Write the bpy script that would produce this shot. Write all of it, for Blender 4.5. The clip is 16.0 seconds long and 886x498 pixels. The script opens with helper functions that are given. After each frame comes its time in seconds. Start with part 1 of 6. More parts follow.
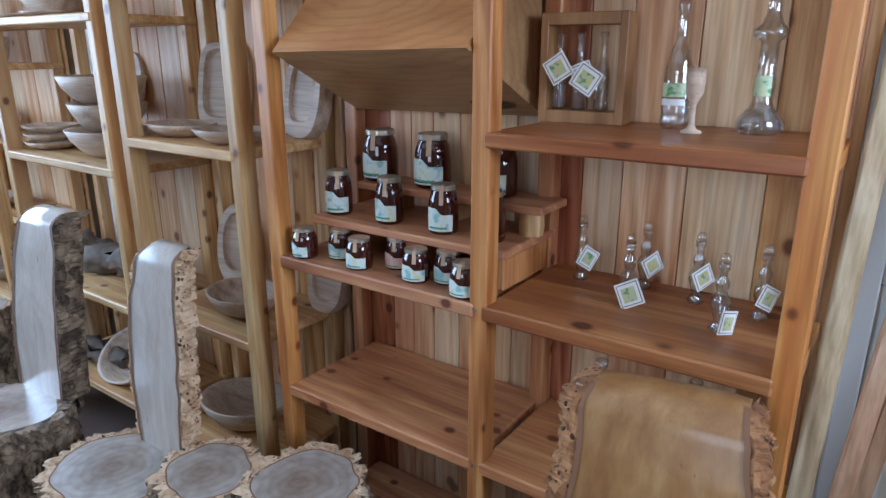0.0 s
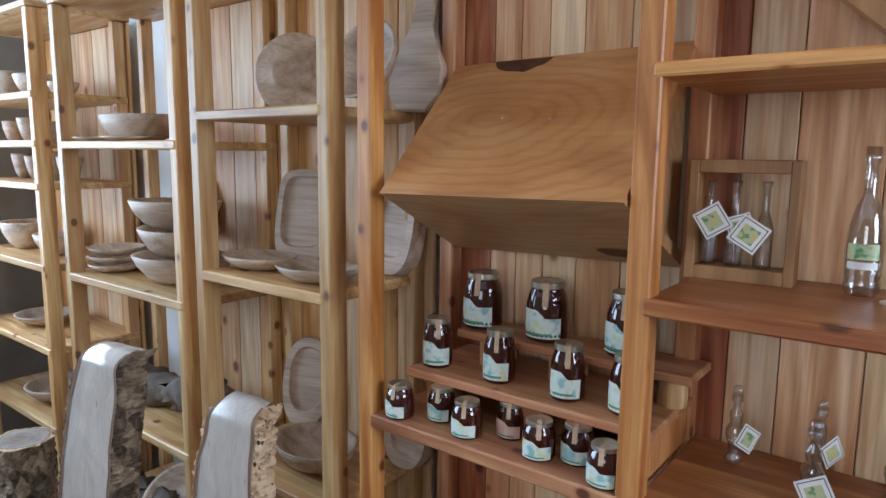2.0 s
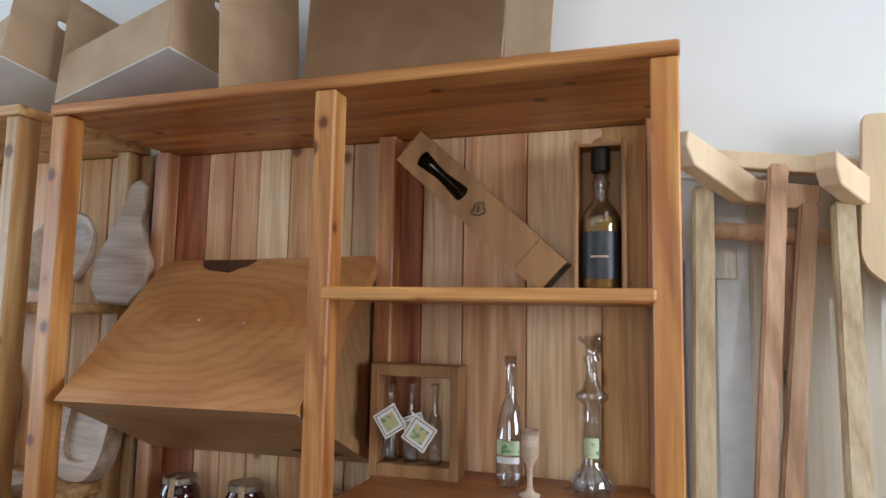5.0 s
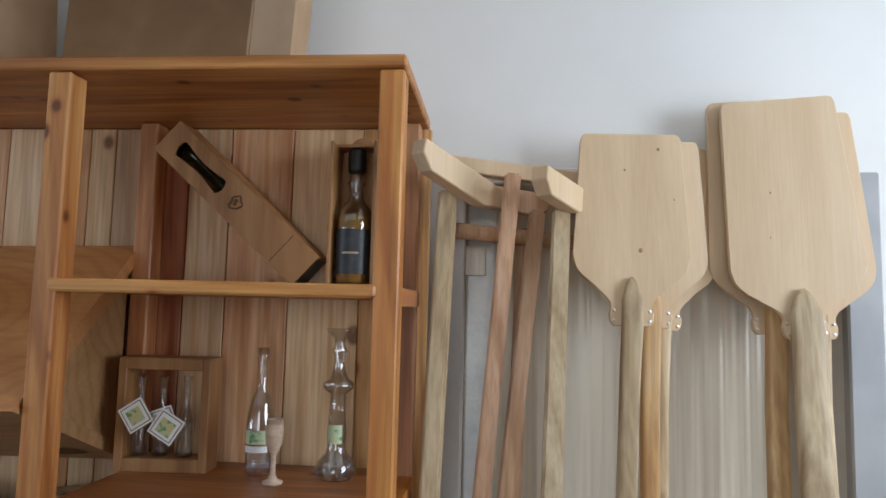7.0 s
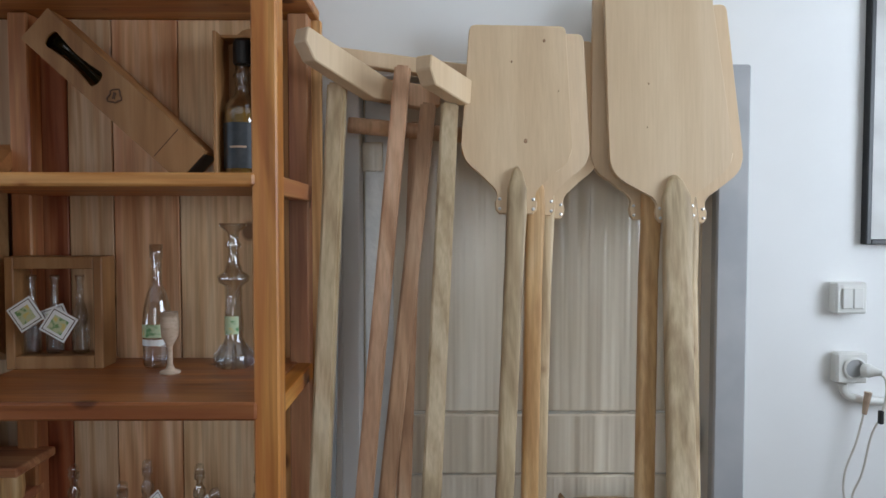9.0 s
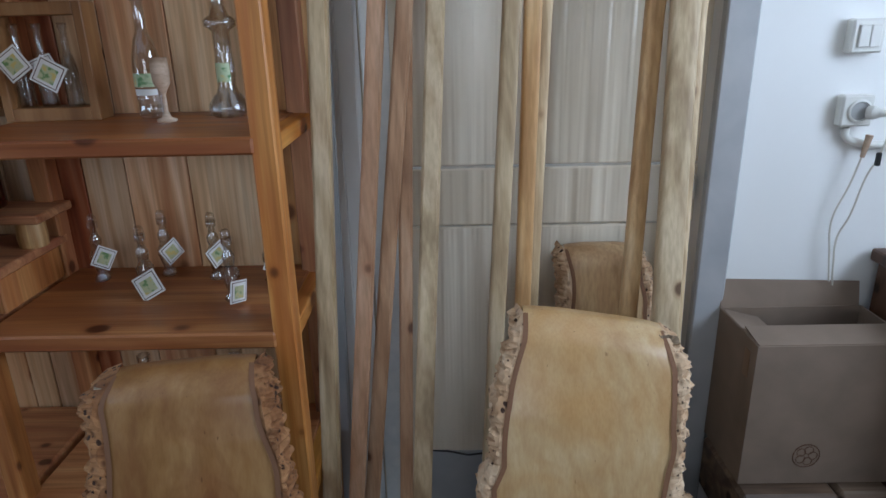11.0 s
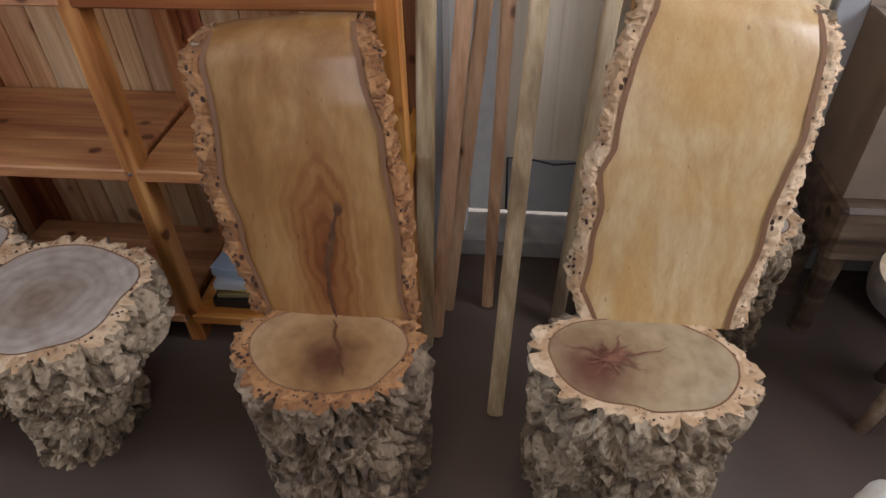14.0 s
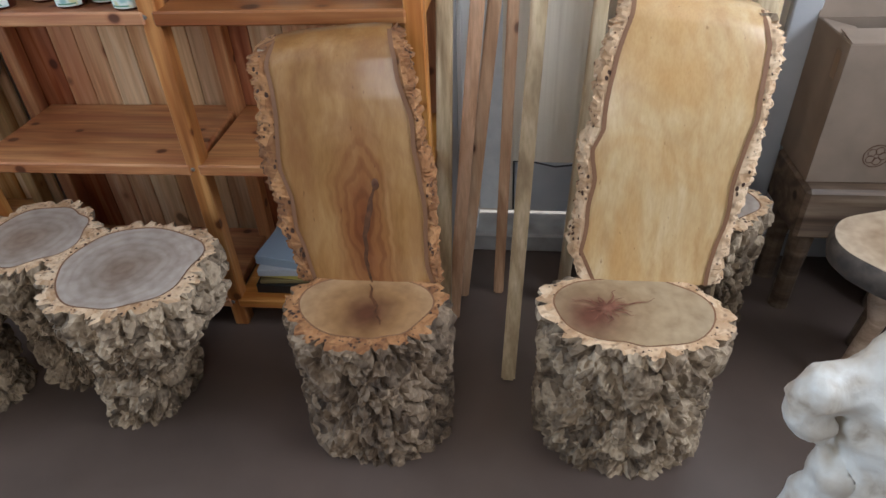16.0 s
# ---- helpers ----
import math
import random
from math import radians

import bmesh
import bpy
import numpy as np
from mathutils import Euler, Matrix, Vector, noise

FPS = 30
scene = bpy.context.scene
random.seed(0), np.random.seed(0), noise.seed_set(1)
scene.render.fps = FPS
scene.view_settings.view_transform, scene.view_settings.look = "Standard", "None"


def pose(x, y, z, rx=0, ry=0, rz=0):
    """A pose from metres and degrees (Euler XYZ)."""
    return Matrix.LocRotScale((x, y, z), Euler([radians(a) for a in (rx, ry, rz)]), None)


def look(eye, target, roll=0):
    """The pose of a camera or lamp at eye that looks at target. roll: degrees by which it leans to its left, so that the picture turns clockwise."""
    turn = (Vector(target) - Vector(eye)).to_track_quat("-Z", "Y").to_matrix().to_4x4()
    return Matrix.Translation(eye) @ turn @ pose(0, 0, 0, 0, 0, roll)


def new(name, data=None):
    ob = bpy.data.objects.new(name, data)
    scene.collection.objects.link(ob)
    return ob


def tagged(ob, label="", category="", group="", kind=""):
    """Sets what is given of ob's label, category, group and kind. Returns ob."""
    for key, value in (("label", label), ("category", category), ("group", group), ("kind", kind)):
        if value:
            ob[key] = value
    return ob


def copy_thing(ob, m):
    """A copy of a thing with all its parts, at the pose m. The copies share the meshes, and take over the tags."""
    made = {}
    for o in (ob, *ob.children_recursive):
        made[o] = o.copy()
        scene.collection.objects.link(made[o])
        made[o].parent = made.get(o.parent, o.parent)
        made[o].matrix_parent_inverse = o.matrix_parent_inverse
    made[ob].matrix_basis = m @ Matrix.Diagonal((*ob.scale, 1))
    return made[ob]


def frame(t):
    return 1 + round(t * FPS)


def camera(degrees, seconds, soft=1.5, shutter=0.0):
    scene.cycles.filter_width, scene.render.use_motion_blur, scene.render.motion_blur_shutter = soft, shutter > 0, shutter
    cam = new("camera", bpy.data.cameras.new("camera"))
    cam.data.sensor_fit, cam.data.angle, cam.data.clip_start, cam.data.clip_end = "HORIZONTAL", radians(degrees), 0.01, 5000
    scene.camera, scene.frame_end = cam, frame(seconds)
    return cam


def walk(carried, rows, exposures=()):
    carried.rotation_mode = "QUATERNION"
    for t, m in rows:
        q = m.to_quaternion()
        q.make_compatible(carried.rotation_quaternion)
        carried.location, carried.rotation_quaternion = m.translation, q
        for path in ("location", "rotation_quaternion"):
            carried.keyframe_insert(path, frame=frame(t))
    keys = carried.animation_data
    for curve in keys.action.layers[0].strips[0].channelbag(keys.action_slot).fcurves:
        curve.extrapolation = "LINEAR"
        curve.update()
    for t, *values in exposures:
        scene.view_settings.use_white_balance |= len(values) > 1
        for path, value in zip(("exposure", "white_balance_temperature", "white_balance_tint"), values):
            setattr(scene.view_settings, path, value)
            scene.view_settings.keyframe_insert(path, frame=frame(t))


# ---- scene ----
cam = camera(68.5, 16.0)
PATH = [
    (0, (0.806, 0.242, 1.402), (-0.298, 1.806, 0.823), 0.0),
    (0.5, (0.671, 0.269, 1.425), (-0.398, 1.889, 0.944), 0.5),
    (1, (0.589, 0.296, 1.439), (-0.515, 1.908, 1.012), 1.0),
    (1.5, (0.548, 0.297, 1.451), (-0.617, 1.886, 1.105), 0.7),
    (2, (0.525, 0.289, 1.48), (-0.681, 1.859, 1.197), 0.7),
    (2.5, (0.511, 0.277, 1.505), (-0.702, 1.856, 1.314), 1.1),
    (3, (0.526, 0.275, 1.538), (-0.627, 1.907, 1.459), 1.6),
    (3.5, (0.561, 0.29, 1.56), (-0.479, 1.998, 1.596), 1.7),
    (4, (0.605, 0.305, 1.577), (-0.289, 2.09, 1.699), 1.6),
    (4.2, (0.623, 0.307, 1.577), (-0.211, 2.117, 1.742), 1.6),
    (6.3, (0.826, 0.287, 1.594), (0.498, 2.25, 1.792), 1.4),
    (6.5, (0.845, 0.287, 1.592), (0.561, 2.257, 1.791), 1.5),
    (7, (0.892, 0.287, 1.592), (0.721, 2.271, 1.772), 1.4),
    (7.5, (0.928, 0.284, 1.591), (0.855, 2.275, 1.764), 1.3),
    (8, (0.95, 0.273, 1.589), (0.944, 2.268, 1.73), 1.0),
    (8.2, (0.957, 0.268, 1.583), (0.976, 2.265, 1.7), 0.9),
    (10.3, (1.022, 0.251, 1.469), (1.012, 2.195, 0.997), -1.1),
    (10.5, (1.019, 0.245, 1.458), (1.014, 2.177, 0.941), -1.0),
    (11, (1.019, 0.241, 1.427), (0.996, 2.13, 0.769), -1.3),
    (11.5, (1.008, 0.246, 1.392), (0.971, 2.07, 0.573), -1.3),
    (12, (0.994, 0.251, 1.366), (0.918, 2.017, 0.429), -1.5),
    (12.5, (0.971, 0.253, 1.336), (0.852, 1.95, 0.285), -1.1),
    (13, (0.953, 0.247, 1.308), (0.795, 1.875, 0.157), -2.0),
    (13.5, (0.938, 0.237, 1.286), (0.758, 1.802, 0.054), -1.9),
    (14, (0.932, 0.231, 1.276), (0.744, 1.742, -0.021), -1.8),
    (14.5, (0.94, 0.211, 1.272), (0.735, 1.741, 0.0), -2.4),
    (15, (0.939, 0.171, 1.277), (0.726, 1.701, 0.006), -2.5),
    (15.5, (0.932, 0.094, 1.281), (0.705, 1.651, 0.046), -2.8),
    (16, (0.927, -0.036, 1.298), (0.719, 1.556, 0.106), -2.9),
]
walk(cam, [(t, look(eye, target, roll)) for t, eye, target, roll in PATH],
     exposures=[(0.0, -0.03, 5150, 10), (2.0, -0.08, 5600, 10), (4.0, -0.14, 6150, 12), (6.5, -0.52, 6050, 11), (8.3, -1.0, 6150, 11), (10.5, -0.92, 5500, 9),
                (12.0, -0.88, 5750, 15), (13.1, -0.70, 6350, 19), (13.7, -0.48, 6450, 19), (14.5, -0.33, 6400, 17), (16.0, -0.08, 6050, 13)])

# ---------------------------------------------------------------- light
world = bpy.data.worlds.new("world")
scene.world = world
world.use_nodes = True
sky = world.node_tree.nodes.new("ShaderNodeTexSky")
sky.sky_type, sky.sun_disc = "NISHITA", False
sky.sun_elevation, sky.sun_rotation = radians(53), radians(3)
world.node_tree.links.new(sky.outputs[0], world.node_tree.nodes["Background"].inputs[0])
world.node_tree.nodes["Background"].inputs[1].default_value = 0.12


def window_light(name, x, y, z, target, w, h, power, colour):
    lamp = bpy.data.lights.new(name, "AREA")
    lamp.shape, lamp.size, lamp.size_y, lamp.energy, lamp.color = "RECTANGLE", w, h, power, colour
    ob = new(name, lamp)
    ob.matrix_world = look((x, y, z), target)
    return ob


window_light("daylight_left", -3.12, 0.10, 1.65, (0, 0.10, 1.65), 2.3, 1.25, 92, (0.70, 0.85, 1.0))
window_light("daylight_right", 2.68, 0.58, 1.83, (0, 0.58, 1.83), 1.2, 0.95, 56, (0.86, 0.93, 1.0))
window_light("daylight_behind", 0.7, -1.72, 1.62, (0.7, 0, 1.62), 1.2, 1.1, 18, (1.0, 0.96, 0.89))
sun = bpy.data.lights.new("sun", "SUN")
sun.energy, sun.angle, sun.color = 5.0, radians(0.5), (1.0, 0.95, 0.86)
new("sun", sun).matrix_world = look((0, 6, 8), (0.3, 0, 0))


# ---------------------------------------------------------------- materials
def link(nt, a, b):
    nt.links.new(a, b)


def blank(name, rough=0.6, metal=0.0, colour=(0.5, 0.5, 0.5)):
    m = bpy.data.materials.new(name)
    m.use_nodes = True
    nt = m.node_tree
    b = nt.nodes["Principled BSDF"]
    b.inputs["Roughness"].default_value = rough
    b.inputs["Metallic"].default_value = metal
    b.inputs["Base Color"].default_value = (*colour, 1)
    return m, nt, b


def node(nt, kind, **values):
    n = nt.nodes.new("ShaderNode" + kind)
    for k, v in values.items():
        n.inputs[k].default_value = v
    return n


def ramp(nt, fac, stops):
    r = nt.nodes.new("ShaderNodeValToRGB")
    el = r.color_ramp.elements
    while len(el) < len(stops):
        el.new(0.5)
    for e, (p, c) in zip(el, stops):
        e.position, e.color = p, (*c, 1)
    link(nt, fac, r.inputs[0])
    return r.outputs[0]


def mixed(nt, fac, a, b, mode="MIX"):
    m = nt.nodes.new("ShaderNodeMix")
    m.data_type, m.blend_type = "RGBA", mode
    if isinstance(fac, float):
        m.inputs[0].default_value = fac
    else:
        link(nt, fac, m.inputs[0])
    for sock, v in ((m.inputs[6], a), (m.inputs[7], b)):
        if isinstance(v, tuple):
            sock.default_value = (*v, 1)
        else:
            link(nt, v, sock)
    return m.outputs[2]


def coords(nt, scale, shift=True):
    tc = nt.nodes.new("ShaderNodeTexCoord")
    vec = tc.outputs["Object"]
    if shift:
        info = nt.nodes.new("ShaderNodeObjectInfo")
        mul = nt.nodes.new("ShaderNodeMath")
        mul.operation = "MULTIPLY"
        mul.inputs[1].default_value = 31.7
        link(nt, info.outputs["Random"], mul.inputs[0])
        add = nt.nodes.new("ShaderNodeVectorMath")
        link(nt, vec, add.inputs[0])
        link(nt, mul.outputs[0], add.inputs[1])
        vec = add.outputs[0]
    mp = node(nt, "Mapping", Scale=scale)
    link(nt, vec, mp.inputs[0])
    return mp.outputs[0], vec


def bumped(nt, b, height, strength, distance):
    bp = node(nt, "Bump", Strength=strength, Distance=distance)
    link(nt, height, bp.inputs["Height"])
    link(nt, bp.outputs[0], b.inputs["Normal"])


def varied(nt, colour, low, high, sat=0.0, hue=0.0):
    """Lightness that differs from piece to piece."""
    info = nt.nodes.new("ShaderNodeObjectInfo")
    mr = node(nt, "MapRange")
    mr.inputs["To Min"].default_value, mr.inputs["To Max"].default_value = low, high
    link(nt, info.outputs["Random"], mr.inputs["Value"])
    hs = node(nt, "HueSaturation")
    link(nt, mr.outputs[0], hs.inputs["Value"])
    if hue:
        wn = nt.nodes.new("ShaderNodeTexWhiteNoise")
        wn.noise_dimensions = "1D"
        link(nt, info.outputs["Random"], wn.inputs["W"])
        for out, lo, hi, sock in ((wn.outputs["Value"], 0.5 - hue, 0.5 + hue, "Hue"), (wn.outputs["Value"], 1 - sat, 1 + sat, "Saturation")):
            m2 = node(nt, "MapRange")
            m2.inputs["To Min"].default_value, m2.inputs["To Max"].default_value = lo, hi
            link(nt, out, m2.inputs["Value"])
            link(nt, m2.outputs[0], hs.inputs[sock])
    link(nt, colour, hs.inputs["Color"])
    return hs.outputs[0]


def wood(name, dark, mid, light, axis="z", rough=0.5, knots=True, low=0.8, high=1.15, coat=0.0, grain=1.0, hue=0.0, sat=0.0, contrast=1.0, fine_grain=0.8, streak=None, knot_size=0.1, lines=0.0, knot_scale=8.5):
    m, nt, b = blank(name, rough)
    k = "xyz".index(axis)
    long_scale = [13.0 * grain] * 3
    long_scale[k] = 1.5 * grain
    v, raw = coords(nt, long_scale)
    n1 = node(nt, "TexNoise", Scale=1.0, Detail=5.0, Distortion=1.4)
    link(nt, v, n1.inputs["Vector"])
    w = node(nt, "TexWave", Scale=0.7, Distortion=9.0, Detail=3.0)
    w.inputs["Detail Scale"].default_value = 0.7
    w.bands_direction = "DIAGONAL"
    link(nt, v, w.inputs["Vector"])
    base = ramp(nt, n1.outputs["Fac"], [(0.32, dark), (0.5, mid), (0.68, light)])
    rings = ramp(nt, w.outputs["Fac"], [(0.0, (0.62, 0.52, 0.44)), (0.55, (1, 1, 1))])
    colour = mixed(nt, 0.55 * contrast, base, rings, "MULTIPLY")
    fine_scale = [150.0] * 3
    fine_scale[k] = 5.0
    v2, _ = coords(nt, fine_scale)
    n2 = node(nt, "TexNoise", Scale=1.0, Detail=3.0)
    link(nt, v2, n2.inputs["Vector"])
    fine = ramp(nt, n2.outputs["Fac"], [(0.35, (0.78, 0.74, 0.7)), (0.6, (1, 1, 1))])
    colour = mixed(nt, fine_grain, colour, fine, "MULTIPLY")
    if lines:
        # summer growth lines, close together, bending in cathedral arches
        lv = [1.0] * 3
        lv[k] = 0.055
        v5, _ = coords(nt, lv)
        gw = node(nt, "TexWave", Scale=13.0, Distortion=9.0, Detail=3.0)
        gw.inputs["Detail Scale"].default_value = 1.8
        gw.bands_direction = "DIAGONAL"
        link(nt, v5, gw.inputs["Vector"])
        colour = mixed(nt, lines, colour, ramp(nt, gw.outputs["Fac"], [(0.3, (1, 1, 1)), (0.8, (0.86, 0.74, 0.60)), (1.0, (0.74, 0.54, 0.38))]), "MULTIPLY")
    if streak:
        # runs of darker heartwood along the board
        sv = [15.0] * 3
        sv[k] = 0.9
        v4, _ = coords(nt, sv)
        n4 = node(nt, "TexNoise", Scale=1.0, Detail=4.0, Distortion=0.5)
        link(nt, v4, n4.inputs["Vector"])
        colour = mixed(nt, ramp(nt, n4.outputs["Fac"], [(0.54, (0, 0, 0)), (0.62, (0.62, 0.62, 0.62)), (0.70, (0.25, 0.25, 0.25))]), colour, streak)
    if knots:
        ks = [knot_scale] * 3
        ks[k] = knot_scale * 0.78
        v3, _ = coords(nt, ks)
        vo = node(nt, "TexVoronoi", Scale=1.0)
        link(nt, v3, vo.inputs["Vector"])
        halo = ramp(nt, vo.outputs["Distance"], [(knot_size, (0.6, 0.6, 0.6)), (knot_size * 1.7, (0, 0, 0))])
        colour = mixed(nt, halo, colour, (dark[0] * 0.9, dark[1] * 0.75, dark[2] * 0.7))
        kn = ramp(nt, vo.outputs["Distance"], [(knot_size * 0.8, (1, 1, 1)), (knot_size * 1.2, (0, 0, 0))])
        colour = mixed(nt, kn, colour, (dark[0] * 0.35, dark[1] * 0.28, dark[2] * 0.25))
    colour = varied(nt, colour, low, high, sat, hue)
    link(nt, colour, b.inputs["Base Color"])
    rr = node(nt, "MapRange")
    rr.inputs["To Min"].default_value, rr.inputs["To Max"].default_value = rough - 0.1, rough + 0.14
    link(nt, n1.outputs["Fac"], rr.inputs["Value"])
    link(nt, rr.outputs[0], b.inputs["Roughness"])
    if coat:
        b.inputs["Coat Weight"].default_value = coat
        b.inputs["Coat Roughness"].default_value = 0.22
    bumped(nt, b, n2.outputs["Fac"], 0.25, 0.002)
    return m


def speckled(name, stops, scale, rough, bump=0.2, dist=0.003, detail=6.0, metal=0.0):
    m, nt, b = blank(name, rough, metal)
    v, _ = coords(nt, (scale, scale, scale))
    n1 = node(nt, "TexNoise", Scale=1.0, Detail=detail, Distortion=0.3)
    link(nt, v, n1.inputs["Vector"])
    link(nt, ramp(nt, n1.outputs["Fac"], stops), b.inputs["Base Color"])
    bumped(nt, b, n1.outputs["Fac"], bump, dist)
    return m


PINE = ((0.401, 0.151, 0.042), (0.578, 0.257, 0.078), (0.732, 0.384, 0.136))
PALE = ((0.48, 0.255, 0.095), (0.68, 0.43, 0.18), (0.78, 0.56, 0.29))
pine = {a: wood("varnished_pine_" + a, *PINE, axis=a, rough=0.42, hue=0.005, sat=0.10, low=0.84, high=1.12, contrast=0.5, streak=(0.42, 0.135, 0.045), knot_size=0.13, lines=0.55, knot_scale=12.0) for a in "xyz"}
# darker, redder pine for two middle boards of the right bay
deep_pine = wood("dark_reddish_pine", (0.276, 0.089, 0.026), (0.408, 0.156, 0.048), (0.540, 0.246, 0.084), "x", 0.36, low=0.9, high=1.05, contrast=0.5, streak=(0.264, 0.078, 0.026), knot_size=0.14, lines=0.5)
pale = {a: wood("pale_pine_" + a, *PALE, axis=a, rough=0.45, contrast=0.4, streak=(0.50, 0.23, 0.08), knot_size=0.12, lines=0.45, knot_scale=11.0) for a in "xyz"}
PLANKS = {
    "h": wood("plank_pine", (0.594, 0.286, 0.110), (0.748, 0.440, 0.198), (0.836, 0.561, 0.297), "z", 0.5, low=0.92, high=1.08, hue=0.004, sat=0.08, contrast=0.35, knot_size=0.14, lines=0.4),
    "c": wood("plank_cream_pine", (0.682, 0.440, 0.231), (0.814, 0.583, 0.341), (0.860, 0.682, 0.451), "z", 0.5, low=0.95, high=1.06, contrast=0.3, knot_size=0.13, lines=0.3),
    "p": wood("plank_striped_pine", (0.594, 0.297, 0.143), (0.759, 0.462, 0.253), (0.858, 0.594, 0.374), "z", 0.5, low=0.92, high=1.06, contrast=0.4, streak=(0.528, 0.220, 0.110), knot_size=0.13, lines=0.6),
    "g": wood("plank_greyed_pine", (0.572, 0.374, 0.209), (0.715, 0.506, 0.308), (0.803, 0.616, 0.418), "z", 0.55, low=0.92, high=1.05, contrast=0.4, streak=(0.528, 0.330, 0.187), knot_size=0.10, lines=0.6),
    "r": wood("plank_heartwood", (0.297, 0.083, 0.033), (0.440, 0.149, 0.061), (0.616, 0.275, 0.132), "z", 0.5, low=0.85, high=1.1, contrast=0.8, lines=1.0)}
peel_mat = wood("peel_beech", (0.66, 0.475, 0.285), (0.72, 0.535, 0.33), (0.77, 0.59, 0.385), "z", 0.55, knots=False, low=0.95, high=1.05, contrast=0.12, grain=0.5, fine_grain=0.16)
pole_mat = wood("pole_pine", (0.40, 0.29, 0.16), (0.61, 0.47, 0.28), (0.72, 0.58, 0.38), "z", 0.5, low=0.92, high=1.15, contrast=0.8)
pole_pink = wood("pole_pinkish", (0.56, 0.31, 0.17), (0.74, 0.46, 0.28), (0.80, 0.55, 0.37), "z", 0.5, low=0.9, high=1.05, contrast=0.4)
pole_red = wood("pole_reddish", (0.40, 0.215, 0.11), (0.62, 0.37, 0.205), (0.72, 0.48, 0.30), "z", 0.5, low=0.8, high=1.1, contrast=0.6)
bowl_mat = wood("turned_bowl_wood", (0.40, 0.285, 0.195), (0.56, 0.425, 0.31), (0.66, 0.53, 0.41), "x", 0.5, knots=False, low=0.85, high=1.15, contrast=0.5)
box_mat = wood("thin_box_wood", (0.29, 0.135, 0.045), (0.40, 0.20, 0.072), (0.47, 0.26, 0.105), "z", 0.5, knots=False, contrast=0.5, fine_grain=0.35)
seat_mat = wood("polished_seat_wood", (0.46, 0.27, 0.12), (0.60, 0.40, 0.20), (0.69, 0.50, 0.29), "z", 0.36, knots=False, coat=0.3, grain=0.6, contrast=0.7, low=0.85, high=1.05)
cardboard = speckled("cardboard", [(0.3, (0.25, 0.165, 0.10)), (0.7, (0.32, 0.22, 0.14))], 9, 0.8, 0.05)
cardboard_white = speckled("white_card_face", [(0.3, (0.66, 0.64, 0.61)), (0.7, (0.74, 0.72, 0.69))], 12, 0.75, 0.05)
kraft = speckled("light_kraft_card", [(0.3, (0.42, 0.275, 0.155)), (0.7, (0.52, 0.355, 0.215))], 9, 0.75, 0.05)
wall_mat = speckled("white_plaster", [(0.25, (0.82, 0.815, 0.79)), (0.75, (0.88, 0.875, 0.85))], 3, 0.75, 0.12, 0.004)
floor_mat = speckled("grey_brown_floor", [(0.25, (0.085, 0.06, 0.048)), (0.75, (0.125, 0.09, 0.073))], 4, 0.33, 0.06)
def painted_sheet(name, low, high):
    """Glossy painted sheet, rippled so that its reflections run upright."""
    m, nt, b = blank(name, 0.22)
    v, _ = coords(nt, (4, 4, 1.2))
    n = node(nt, "TexNoise", Scale=1.0, Detail=6.0, Distortion=0.4)
    link(nt, v, n.inputs["Vector"])
    link(nt, ramp(nt, n.outputs["Fac"], [(0.3, low), (0.7, high)]), b.inputs["Base Color"])
    v2, _ = coords(nt, (13, 13, 0.35))
    r = node(nt, "TexNoise", Scale=1.0, Detail=3.0)
    link(nt, v2, r.inputs["Vector"])
    bumped(nt, b, r.outputs["Fac"], 0.9, 0.04)
    b.inputs["Coat Weight"].default_value, b.inputs["Coat Roughness"].default_value = 0.5, 0.12
    return m


door_mat = painted_sheet("beige_painted_metal", (0.76, 0.66, 0.50), (0.86, 0.78, 0.64))
# white stands in for the bright reflection along the door's hinge side
reflection_mat = speckled("white_reflection_gloss", [(0.3, (0.70, 0.71, 0.70)), (0.7, (0.80, 0.80, 0.78))], 30, 0.12, 0.5, 0.006)
frame_mat = speckled("grey_painted_frame", [(0.3, (0.34, 0.35, 0.36)), (0.7, (0.46, 0.46, 0.46))], 6, 0.6, 0.12)
plastic = blank("white_plastic", 0.35, 0, (0.72, 0.71, 0.66))[0]
dark_metal = blank("dark_metal", 0.4, 0.8, (0.05, 0.05, 0.05))[0]
steel = blank("bright_steel", 0.3, 1.0, (0.65, 0.65, 0.65))[0]
ink = blank("burnt_mark", 0.7, 0, (0.10, 0.045, 0.02))[0]
paper = blank("white_paper", 0.6, 0, (0.78, 0.77, 0.74))[0]


# ---------------------------------------------------------------- building helpers
def part(name, bm, material, parent=None, label="", smooth=False):
    me = bpy.data.meshes.new(name)
    bmesh.ops.recalc_face_normals(bm, faces=bm.faces)
    bm.to_mesh(me)
    bm.free()
    me.materials.append(material)
    if smooth:
        me.shade_smooth()
    ob = new(name, me)
    if parent is not None:
        ob.parent = parent
    if label:
        ob["label"] = label
    return ob


def thing(name, label, category, group="", kind="", at=(0, 0, 0), turn=0):
    ob = new(name)
    ob.empty_display_size = 0.05
    ob.matrix_world = pose(*at, 0, 0, turn)
    return tagged(ob, label, category, group, kind)


